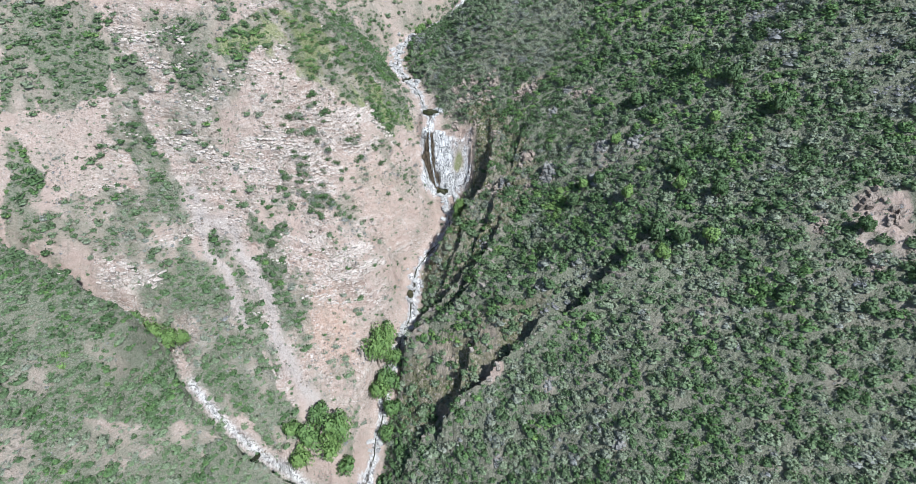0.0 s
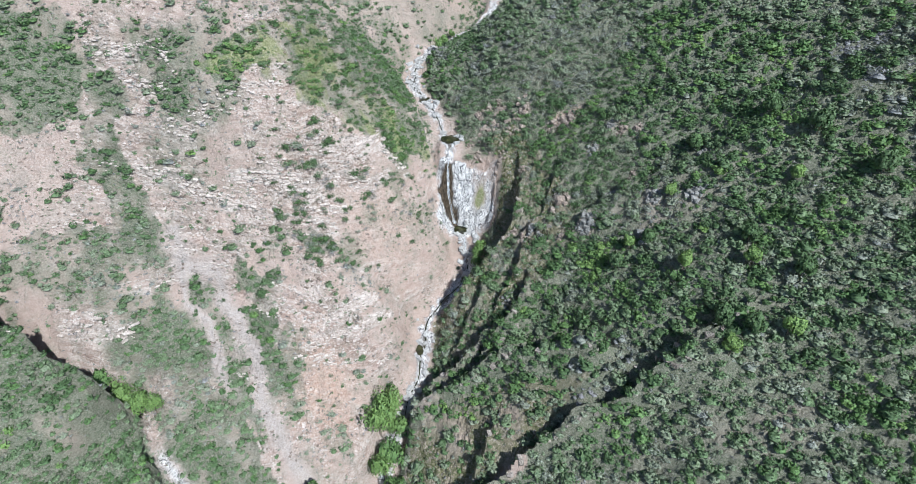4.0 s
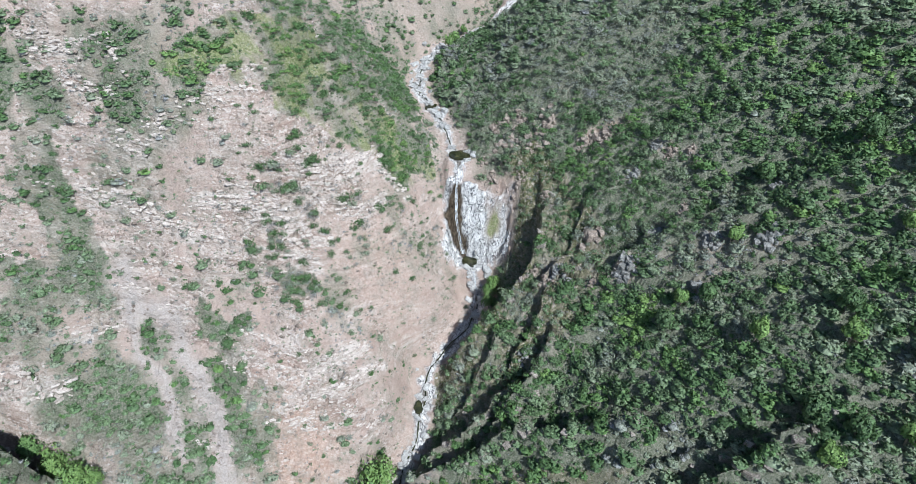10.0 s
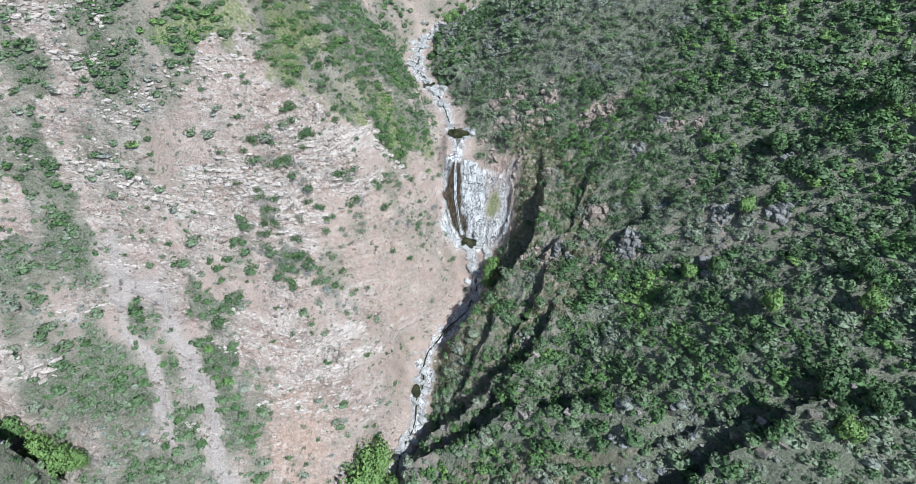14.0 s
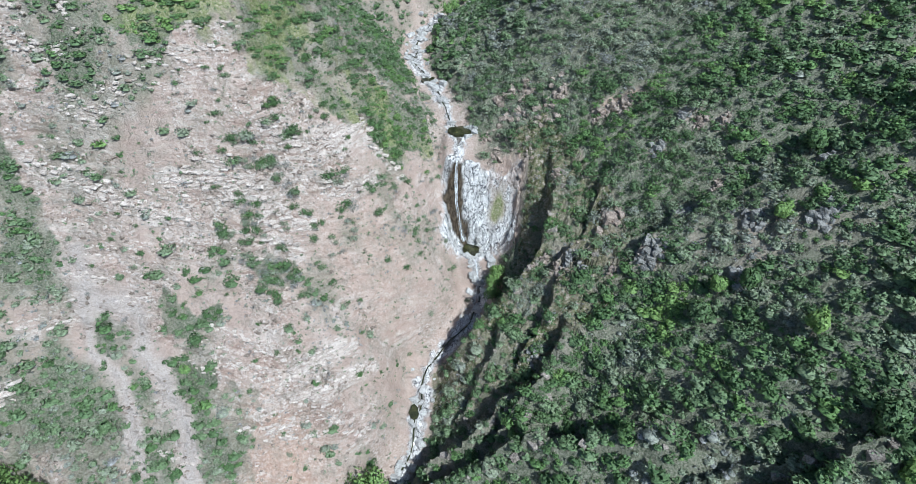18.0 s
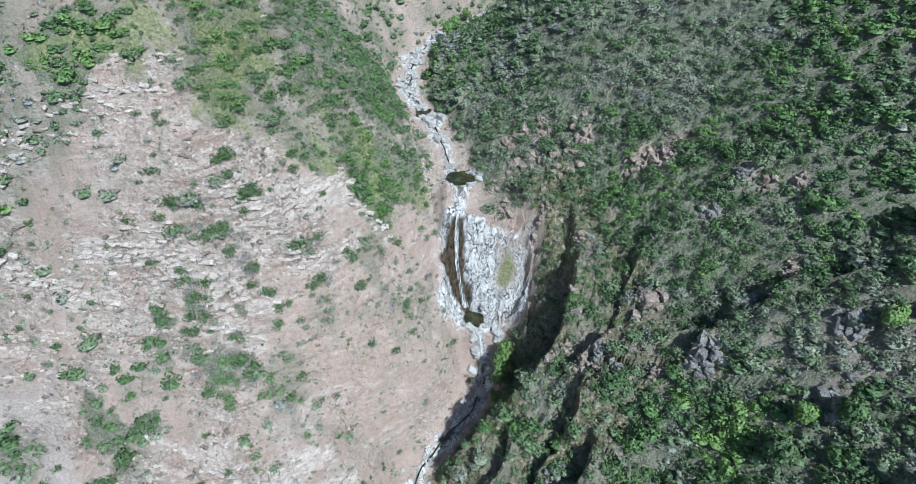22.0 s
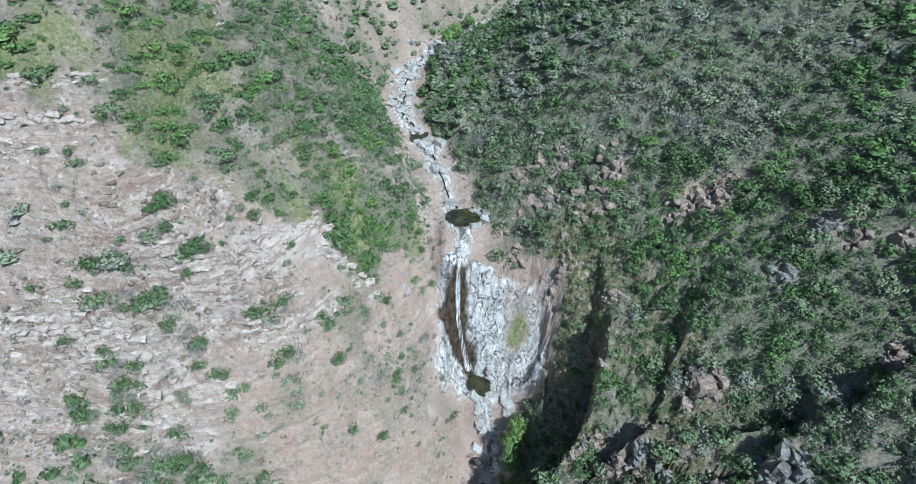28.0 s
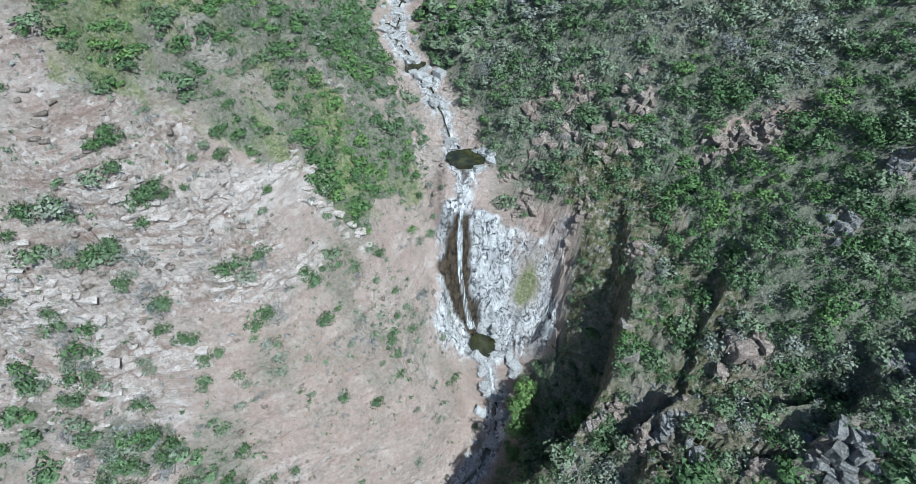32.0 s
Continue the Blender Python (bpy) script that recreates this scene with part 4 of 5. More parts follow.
def scatter(name, kinds, x, y, z, size, height, turn, tone, pick):
    """Many copies of the kinds in one mesh, each with its place, size, turn and tone."""
    allv, allf, allt, alln, base = [], [], [], [], 0
    for k, (v0, f0, *n0) in enumerate(kinds):
        i = np.nonzero(pick == k)[0]
        if not len(i):
            continue
        c, s = np.cos(turn[i])[:, None], np.sin(turn[i])[:, None]
        px = (v0[None, :, 0] * c - v0[None, :, 1] * s) * size[i][:, None] + x[i][:, None]
        py = (v0[None, :, 0] * s + v0[None, :, 1] * c) * size[i][:, None] + y[i][:, None]
        pz = v0[None, :, 2] * height[i][:, None] + z[i][:, None]
        allv.append(np.stack([px, py, pz], -1).reshape(-1, 3))
        allf.append((f0[None] + (np.arange(len(i)) * len(v0))[:, None, None] + base).reshape(-1, f0.shape[1]))
        allt.append(np.repeat(tone[i], len(v0)))
        base += len(i) * len(v0)
        if n0:
            n0 = n0[0]
            alln.append(np.stack([n0[None, :, 0] * c - n0[None, :, 1] * s, n0[None, :, 0] * s + n0[None, :, 1] * c, np.repeat(n0[None, :, 2], len(i), 0)], -1).reshape(-1, 3))
    me = blank_mesh(name, np.concatenate(allv), np.concatenate(allf))
    give(me, "tone", np.concatenate(allt))
    if alln:
        soften(me, np.concatenate(alln))
    return me


rng = np.random.default_rng(11)
SHRUBS = [leaves(rng, 135, 10, 0.21, dome=True) for _ in range(7)] + [leaves(rng, 125, 11, 0.23, 0.45, 0.8, 0.2, True) for _ in range(4)]
SHRUBS += [leaves(rng, 64, 9, 0.28, dome=True) for _ in range(7)] + [leaves(rng, 62, 10, 0.30, 0.5, 0.8, 0.2, True) for _ in range(4)]
SHRUBS += [leaves(rng, 250, 14, 0.16) for _ in range(7)] + [leaves(rng, 230, 14, 0.17, 0.4, 0.8, 0.2) for _ in range(4)]
step = 1.10
px, py = np.meshgrid(np.arange(-102, 95, step), np.arange(-96, 82, step))
px, py = (px + rng.uniform(-0.5, 0.5, px.shape)).ravel(), (py + rng.uniform(-0.5, 0.5, py.shape)).ravel()
seen = np.abs(px - 2) < 108 - 0.45 * np.maximum(py - 5, 0)
px, py = px[seen], py[seen]
thick, green, _ = plants(px, py)
pd = px - np.interp(py, CREEK_Y, CREEK_X)
keep = (rng.random(len(px)) < thick)
px, py, green, pd, thick = px[keep], py[keep], green[keep], pd[keep], thick[keep]
tall = rng.random(len(px)) ** 3
wide = (0.50 + 0.55 * rng.random(len(px)) + 1.15 * tall * (green > 0.35)) * np.where(pd < 0, 0.85, 1.0)
wide = np.where((np.abs(px - 11.5) < 4.5) & (np.abs(py + 2) < 6), 0.55 * wide, wide)
tone = np.clip(green + 0.17 * fractal(px + 400, py, 2.6, 3, 0.6) + rng.normal(0, 0.06, len(px)) + 0.16 * (rng.random(len(px)) < 0.05), 0.02, 1)
pick = np.where(tone < 0.30, rng.integers(7, 11, len(px)), rng.integers(0, 7, len(px)))
far_off = (px < -48) | (px > 46) | (py < -38) | (py > 34)
close = (px > -42) & (px < 36) & (py > -20) & (py < 24)
pick = pick + 11 * far_off + 22 * close
me = scatter("chaparral", SHRUBS, px, py, ground_height(px, py) - 0.08, wide, wide * rng.uniform(0.50, 0.82, len(px)), rng.uniform(0, 6.28, len(px)), tone, pick)
me.materials.append(LEAF)
tagged(new("chaparral", me), "dense grey-green chaparral shrubs covering the canyon slopes", "shrubs", kind="stuff")

TUFTS = [leaves(rng, 12, 4, 0.52, 0.6, 0.5) for _ in range(8)]
n = 76000
ux, uy = rng.uniform(-100, 95, n), rng.uniform(-94, 78, n)
thick, green, scree = plants(ux, uy)
bushy = smooth((fractal(ux + 20, uy + 60, 5.0, 4, 0.65) + 0.1) / 0.5)
keep = (rng.random(n) < np.clip(np.where(ux > np.interp(uy, CREEK_Y, CREEK_X), 0.42, thick * 0.8 + 0.12 + 0.50 * bushy), 0, 0.9)) & (rng.random(n) > scree) & (np.abs(ux - np.interp(uy, CREEK_Y, CREEK_X)) > 2.5) & (np.hypot(ux - 1, uy - 3) > 8.5)
ux, uy, green = ux[keep], uy[keep], green[keep]
wide = 0.2 + 0.42 * rng.random(len(ux)) ** 1.6
me = scatter("undergrowth", TUFTS, ux, uy, ground_height(ux, uy) - 0.04, wide, wide, rng.uniform(0, 6.28, len(ux)), np.clip(green - 0.12 + rng.normal(0, 0.13, len(ux)), 0.02, 0.9), rng.integers(0, 8, len(ux)))
me.materials.append(LEAF)
close = [leaves(rng, 14, 5, 0.45, 0.5, 0.5) for _ in range(6)]
n = 21000
ux, uy = rng.uniform(-40, 42, n), rng.uniform(-34, 24, n)
ud = ux - np.interp(uy, CREEK_Y, CREEK_X)
thick, green, scree = plants(ux, uy)
keep = (rng.random(n) < np.where(ud > 0, np.clip(thick + 0.25, 0, 0.85), 0.10 + 0.4 * thick)) & (np.abs(ud) > 2.5) & ((np.hypot(ux - 1, uy - 3) > 8.5) | (ux > 9.5))
ux, uy, green = ux[keep], uy[keep], green[keep]
wide = 0.18 + 0.4 * rng.random(len(ux)) ** 1.5
low = scatter("ground_cover", close, ux, uy, ground_height(ux, uy) - 0.04, wide, wide, rng.uniform(0, 6.28, len(ux)), np.clip(green - 0.1 + rng.normal(0, 0.15, len(ux)), 0.02, 0.85), rng.integers(0, 6, len(ux)))
low.materials.append(LEAF)
tagged(new("ground_cover", low), "small grey-green herbs and twigs between rocks near the fall", "herbs", kind="stuff")
tagged(new("undergrowth", me), "low dry grass and herbs between the shrubs", "undergrowth", kind="stuff")


# ---- parts and things ----
def part(name, me, mat, parent, label=""):
    ob = new(name, me)
    if mat and not me.materials:
        me.materials.append(mat)
    ob.parent = parent
    return tagged(ob, label)


def tube(points, radii, sides=6):
    """A bent, tapered tube through points."""
    v, f = [], []
    for k, (p, r) in enumerate(zip(points, radii)):
        q = points[min(k + 1, len(points) - 1)] - points[max(k - 1, 0)]
        turn = q.to_track_quat("Z", "Y").to_matrix()
        for n in range(sides):
            a = 2 * math.pi * n / sides
            v.append(p + turn @ Vector((r * math.cos(a), r * math.sin(a), 0)))
        if k:
            for n in range(sides):
                f.append(((k - 1) * sides + n, (k - 1) * sides + (n + 1) % sides, k * sides + (n + 1) % sides, k * sides + n))
    me = bpy.data.meshes.new("tube")
    me.from_pydata(v, [], f)
    return me


def crown_mesh(name, rng, count, lumps, leaf, tone, radius, low, high, slim=1.0, flat=0.9):
    v, f, out = leaves(rng, count, lumps, leaf / radius, slim, flat, 0.35)
    v = v * (radius, radius, high - low) + (0, 0, low)
    me = blank_mesh(name, v, f)
    soften(me, out)
    give(me, "tone", np.full(len(v), tone) + np.repeat(rng.normal(0, 0.04, count), 3))
    return me


def tree(rng, height, radius, tone, label, category, group):
    """A small tree: a bent trunk, limbs, and a crown of leaves with gaps."""
    root = tagged(new("tree"), label, category, group)
    top = Vector((rng.uniform(-0.4, 0.4), rng.uniform(-0.4, 0.4), height * 0.62))
    mid = top * 0.5 + Vector((rng.uniform(-0.25, 0.25), rng.uniform(-0.25, 0.25), 0))
    part("trunk", tube([Vector((0, 0, -0.5)), mid, top], [0.045 * height, 0.032 * height, 0.015 * height], 7), BARK, root)
    for n in range(5):
        a = n * 1.257 + rng.uniform(-0.4, 0.4)
        start = mid.lerp(top, rng.uniform(0, 0.8))
        end = start + Vector((math.cos(a) * radius * 0.7, math.sin(a) * radius * 0.7, height * rng.uniform(0.15, 0.3)))
        part("limb", tube([start, start.lerp(end, 0.5) + Vector((0, 0, 0.15)), end], [0.02 * height, 0.013 * height, 0.006 * height], 5), BARK, root)
    part("crown", crown_mesh("crown", rng, 1500, 16, 0.30, tone, radius, height * 0.22, height, 0.9), LEAF, root)
    return root


def shrub(rng, tone, slim, count, label):
    """A low shrub a metre in radius: stems and a leafy crown."""
    root = tagged(new("shrub"), label, "shrub", "shrubs on the rock face")
    for n in range(3):
        a = n * 2.1 + rng.uniform(-0.5, 0.5)
        part("stem", tube([Vector((0, 0, -0.3)), Vector((0.15 * math.cos(a), 0.15 * math.sin(a), 0.3)), Vector((0.45 * math.cos(a), 0.45 * math.sin(a), 0.75))], [0.05, 0.035, 0.015], 5), BARK, root)
    part("crown", crown_mesh("crown", rng, int(count * 1.7), 12, 0.15, tone, 1.15, 0.05, 1.1, slim), LEAF, root)
    return root


def placed(x, y, sink=0.0, turn=0.0, size=1.0, tall=1.0):
    return pose(x, y, at_ground(x, y) - sink, 0, 0, turn) @ Matrix.Diagonal((size, size, size * tall, 1))


rng = np.random.default_rng(23)
# trees: x, y, height, kind
WILLOW = tree(rng, 6.5, 3.1, 0.93, "bright green leafy willow beside the creek bed", "tree", "creekside trees")
ALDER = tree(rng, 5.0, 2.5, 0.84, "fresh green leafy tree beside the creek bed", "tree", "creekside trees")
OAK = tree(rng, 3.6, 1.9, 0.66, "dark green scrub oak above the chaparral slope", "tree", "slope trees")
LAUREL = tree(rng, 3.2, 1.7, 0.97, "yellow-green laurel sumac standing above the chaparral", "tree", "slope trees")
for k, (x, y, size, kind) in enumerate([
        (-14.6, -39.8, 1.3, WILLOW), (-16.6, -43.8, 1.5, WILLOW), (-13.8, -47.6, 1.4, ALDER), (-12.6, -53.5, 1.2, ALDER), (-12.4, -43.0, 1.2, ALDER), (-15.0, -50.5, 1.1, WILLOW), (-13.8, -57.5, 0.9, ALDER),
        (-28.5, -58.8, 1.3, ALDER), (-24.4, -61.0, 1.5, WILLOW), (-30.5, -63.5, 1.3, ALDER), (-26.0, -65.5, 1.4, WILLOW), (-34.5, -62.5, 1.0, ALDER), (-22.5, -66.0, 1.3, ALDER), (-31.5, -67.0, 1.2, WILLOW),
        (-66.5, -47.2, 0.95, WILLOW), (-63.0, -48.6, 1.0, WILLOW), (-70.5, -46.5, 0.8, ALDER), (-59.8, -49.5, 0.7, WILLOW), (-77.0, -46.8, 0.6, ALDER),
        (4.6, -6.4, 0.5, WILLOW), (4.4, -8.2, 0.62, WILLOW), (4.2, -10.2, 0.58, WILLOW), (3.6, -12.0, 0.42, WILLOW),
        (-8.5, 47.0, 0.6, WILLOW), (-7.0, 50.5, 0.6, ALDER), (-5.2, 54.0, 0.5, ALDER),
        (49.0, -41.6, 1.0, LAUREL), (52.0, -53.0, 1.15, LAUREL), (40.0, -23.4, 0.9, LAUREL), (39.9, -38.5, 1.0, LAUREL), (43.4, -54.5, 1.0, LAUREL), (33.0, -29.0, 0.8, LAUREL), (58.0, -30.0, 0.9, LAUREL),
        (49.5, -38.1, 1.0, OAK), (43.7, -48.7, 1.2, OAK), (47.0, -52.0, 1.1, OAK), (55.0, -46.0, 1.0, OAK), (36.0, -30.0, 1.0, OAK), (30.5, -31.5, 0.9, OAK), (62.0, -24.0, 1.1, OAK), (68.0, -34.0, 1.0, OAK), (57.0, -16.0, 1.1, OAK), (46.0, -14.0, 1.0, OAK), (74.0, -60.0, 1.0, OAK)]):
    if kind.location.length == 0:
        kind.matrix_basis = placed(x, y, 0.0, 40 * k, size)
        first_scale = size
    else:
        c = copy_thing(kind, pose(0, 0, 0))
        c.matrix_basis = placed(x, y, 0.0, 47 * k, size * rng.uniform(0.92, 1.1))

SHRUB_KINDS = [shrub(rng, 0.60, 0.9, 260, "dark green shrub rooted in the bare rock slope"), shrub(rng, 0.70, 0.9, 230, "fresh green shrub rooted in the bare rock slope"),
               shrub(rng, 0.40, 0.6, 200, "grey-green sage shrub on the bare rock slope"), shrub(rng, 0.22, 0.35, 200, "grey half-dry shrub on the bare rock slope")]
CLUMPS = [(-31.5, -5.5, 2.0), (-26.2, -1.5, 1.2), (-28.8, -7.8, 1.9), (-27.7, -6.9, 1.1), (-27.0, -2.7, 0.7), (-27.0, -5.3, 0.5), (-34.0, -10.5, 1.4), (-38.3, -12.1, 0.9), (-36.4, -11.0, 1.2), (-32.6, -11.5, 1.7), (-31.7, -10.8, 1.0), (-35.5, -12.5, 1.2), (-22.8, -8.3, 1.4), (-21.3, -6.7, 1.1), (-29.3, -12.6, 2.0), (-30.6, -12.8, 1.0), (-28.4, -12.9, 1.1), (-20.9, -10.4, 1.6), (-21.6, -11.6, 0.9), (-17.5, -6.2, 1.2), (-16.0, -8.6, 1.1), (-12.1, 0.0, 0.9), (-16.8, -4.7, 0.5), (-34.9, -15.7, 1.1), (-36.1, -15.1, 0.9), (-34.8, -16.5, 2.1), (-33.4, -17.7, 1.8), (-38.4, -18.3, 1.6), (-35.5, -19.4, 1.6), (-39.1, -17.8, 1.2)]
CLUMPS += [(-26.8, -14.3, 0.8), (-25.3, -14.8, 1.6), (-24.3, -14.1, 0.8), (-29.1, -16.3, 1.1), (-29.9, -18.5, 0.9), (-22.0, -15.0, 0.9), (-21.0, -15.3, 0.8), (-14.2, -12.8, 0.9), (-8.9, -6.6, 0.7), (-5.1, -1.9, 0.9), (-7.7, -2.3, 0.7), (-4.7, 1.9, 0.7), (-30.2, -19.9, 2.5), (-28.1, -21.0, 2.2), (-31.6, -22.0, 2.5), (-29.4, -22.3, 2.5), (-33.7, -21.4, 1.6), (-25.6, -21.6, 1.3), (-7.2, -13.8, 0.9), (-39.6, -14.9, 0.9), (-25.6, -8.8, 0.4)]
spots = []
for x, y, r in CLUMPS:
    for n in range(1 + int(1.1 * r * r)):
        a, far = rng.uniform(0, 6.28), r * 0.9 * math.sqrt(rng.random()) * (n > 0)
        spots.append((x + far * math.cos(a), y + far * math.sin(a), min(0.95 * r, rng.uniform(0.75, 1.3))))
tries = 0
while len(spots) < 300 and tries < 9000:
    tries += 1
    x, y = rng.uniform(-66, -4), rng.uniform(-50, 20)
    d = x - np.interp(y, CREEK_Y, CREEK_X)
    if d > -3.5 or rng.random() > 0.35 + 0.65 * float(value_noise(np.array([x / 6 + 50]), np.array([y / 6 + 50]))[0]):
        continue
    if min((x - a) ** 2 + (y - b) ** 2 for a, b, _ in spots) < 4.5:
        continue
    spots.append((x, y, rng.uniform(0.3, 0.7)))
used = set()
for k, (x, y, r) in enumerate(spots):
    n = int(rng.choice(4, p=[0.34, 0.22, 0.28, 0.16]))
    ob = SHRUB_KINDS[n] if n not in used else copy_thing(SHRUB_KINDS[n], pose(0, 0, 0))
    used.add(n)
    ob.matrix_basis = placed(x, y, 0.0, rng.uniform(0, 360), r, rng.uniform(0.8, 1.15))


# ---- rocks ----
def rock(rng, long=1.0, extra=5, cuts=0, rough=0.05):
    """An angular block of about unit radius, its corners broken off."""
    bm = bmesh.new()
    for cx in (-1, 1):
        for cy in (-1, 1):
            for cz in (-1, 1):
                p = Vector((cx, cy, cz)) * 0.62 + Vector(rng.uniform(-0.24, 0.24, 3))
                bm.verts.new((p.x * long, p.y, p.z))
    for _ in range(extra):
        p = Vector(rng.normal(size=3)).normalized() * rng.uniform(0.75, 0.98)
        bm.verts.new((p.x * long, p.y, p.z))
    bmesh.ops.convex_hull(bm, input=bm.verts)
    for v in [v for v in bm.verts if not v.link_faces]:
        bm.verts.remove(v)
    if cuts:
        bmesh.ops.subdivide_edges(bm, edges=bm.edges, cuts=cuts, use_grid_fill=True)
        off = Vector(rng.uniform(0, 50, 3))
        for v in bm.verts:
            v.co *= 1 + rough * noise.noise(v.co * 2.5 + off) + 0.6 * rough * noise.noise(v.co * 7 + off)
    me = bpy.data.meshes.new("rock")
    bm.to_mesh(me)
    bm.free()
    return me


def arrays(me):
    v = np.empty(len(me.vertices) * 3)
    me.vertices.foreach_get("co", v)
    return v.reshape(-1, 3), np.array([tuple(p.vertices) for p in me.polygons])


ROCKS = [rock(rng, rng.uniform(1.0, 1.5), 5, 1, 0.08) for _ in range(8)]
GREY_ROCKS = [rock(rng, rng.uniform(1.0, 1.5), 5, 1, 0.08) for _ in range(8)]
for me in ROCKS:
    me.materials.append(ROCK_TAN)
for me in GREY_ROCKS:
    me.materials.append(ROCK_GREY)

EDGE_ROCKS = [rock(rng, rng.uniform(1.0, 1.5), 5, 1, 0.08) for _ in range(5)]
for me in EDGE_ROCKS:
    me.materials.append(ROCK_DARK)


def stone(name, me, x, y, size, sink, label, group, tall=0.75, tilt=25):
    ob = tagged(new(name, me), label, "rock", group)
    ob.matrix_basis = pose(x, y, at_ground(x, y) + size * (0.6 * tall - sink), rng.uniform(-tilt, tilt), rng.uniform(-tilt, tilt), rng.uniform(0, 360)) @ Matrix.Diagonal((size, size, size * tall, 1))
    return ob


POOLS = ((-3.3, 12.6, 2.4), (-11.0, 27.2, 1.6), (-15.3, 36.8, 1.8), (-13.2, 48.8, 1.9))
for k in range(250):
    y = rng.uniform(-64, 58) if k % 3 else rng.uniform(12, 60)
    if -3.0 < y < 10 or (y < 18 and y > 0 and rng.random() < 0.7):
        continue
    x = float(np.interp(y, CREEK_Y, CREEK_X)) + rng.normal(0, 1.0)
    if any(math.hypot(x - a, y - b) < c for a, b, c in POOLS):
        continue
    stone("boulder", GREY_ROCKS[int(rng.integers(8))], x, y, 0.2 + 0.8 * rng.random() ** 2.2, 0.35, "pale water-worn grey boulder in the creek bed", "boulders in the creek bed")
for px_, py_, rx_, ry_, lo, hi, number in ((-3.3, 12.6, 2.6, 1.9, -1.2, 1.5, 12), (-0.3, -0.2, 1.6, 2.0, -2.4, 1.2, 12), (-11.0, 27.2, 1.6, 1.1, 0, 6.28, 7), (-15.3, 36.8, 1.8, 1.2, 0, 6.28, 7), (-13.2, 48.8, 1.9, 1.3, 0, 6.28, 7)):
    for _ in range(number):
        a = rng.uniform(lo, hi)
        x, y = px_ + rx_ * math.cos(a) * rng.uniform(0.9, 1.2), py_ + ry_ * math.sin(a) * rng.uniform(0.9, 1.2)
        stone("boulder", GREY_ROCKS[int(rng.integers(8))], x, y, rng.uniform(0.3, 0.75), 0.25, "grey boulder at the edge of a creek pool", "boulders round the pools")
for k in range(26):
    a = rng.uniform(0, 6.28)
    x, y = 1.6 + 2.0 * math.cos(a), -3.2 + 1.7 * math.sin(a)
    stone("boulder", GREY_ROCKS[int(rng.integers(8))], x, y, rng.uniform(0.3, 0.9), 0.35, "pale water-worn grey boulder below the plunge pool", "boulders below the pool")
count = 0
while count < 110:
    x, y = rng.uniform(-75, -5), rng.uniform(-52, 24)
    d = x - np.interp(y, CREEK_Y, CREEK_X)
    if d > -4 or float(value_noise(np.array([x / 7 + 30]), np.array([y / 7 + 30]))[0]) < 0.45:
        continue
    count += 1
    stone("rock", ROCKS[int(rng.integers(8))], x, y, 0.2 + 0.5 * rng.random() ** 2, 0.5, "angular pinkish tan rock on the bare slope", "rocks on the bare slope", 0.45)


def outcrop(x, y, size, number, mat, label):
    """A knot of large blocks standing out of the slope."""
    root = tagged(new("rock_outcrop"), label, "rock outcrop", "rock outcrops")
    root.location = (x, y, at_ground(x, y))
    for n in range(number):
        a, r = rng.uniform(0, 6.28), size * rng.uniform(0.15, 0.9) * (n > 0)
        bx, by = r * math.cos(a), r * math.sin(a)
        s = size * ((rng.uniform(0.55, 0.72) if number == 13 else 0.42) if n == 0 else rng.uniform(0.14, 0.36))
        me = rock(rng, rng.uniform(0.9, 1.4), 6, 3 if n == 0 else 2, 0.11)
        block = part("block", me, mat, root)
        block.matrix_basis = pose(bx, by, at_ground(x + bx, y + by) - root.location.z + s * (0.55 if n == 0 else 0.35), rng.uniform(-15, 15), rng.uniform(-15, 15), rng.uniform(0, 360)) @ Matrix.Diagonal((s, s, s * rng.uniform(0.8, 1.3), 1))
    return root


outcrop(*BOULDER, 13, ROCK_TAN, "huge tan boulder propped on blocks above the gorge")
for x, y, s in GREY_CROPS:
    outcrop(x, y, s, 19, ROCK_PALE_GREY, "weathered grey rock outcrop among chaparral shrubs")
for x, y, s in TAN_CROPS:
    outcrop(x, y, s * 0.9, 15, ROCK_TAN, "broken tan rock outcrop standing out of the slope")

for high, reach, *points in SCARPS[:13]:
    for (ax, ay), (bx, by) in zip(points, points[1:]):
        for _ in range(int(math.hypot(bx - ax, by - ay) * 0.55)):
            t, o = rng.random(), rng.uniform(0.2, 1.8)
            n = math.hypot(bx - ax, by - ay)
            x, y = ax + (bx - ax) * t + (by - ay) / n * o, ay + (by - ay) * t - (bx - ax) / n * o
            if abs(x - np.interp(y, CREEK_Y, CREEK_X)) > 3:
                stone("rock", EDGE_ROCKS[int(rng.integers(5))], x, y, rng.uniform(0.3, 0.85), 0.55, "weathered grey-brown block on the edge of a ledge", "blocks along the ledges", 0.8)
for k in range(90):
    x, y = rng.uniform(1.5, 15), rng.uniform(6.5, 16)
    if x - np.interp(y, CREEK_Y, CREEK_X) > 2.5:
        stone("rock", ROCKS[int(rng.integers(8))], x, y, 0.25 + 0.75 * rng.random() ** 2, 0.45, "broken tan block on the rim above the waterfall", "blocks on the rim", 0.6)
n = 14000
sx, sy = rng.uniform(-90, 30, n), rng.uniform(-66, 40, n)
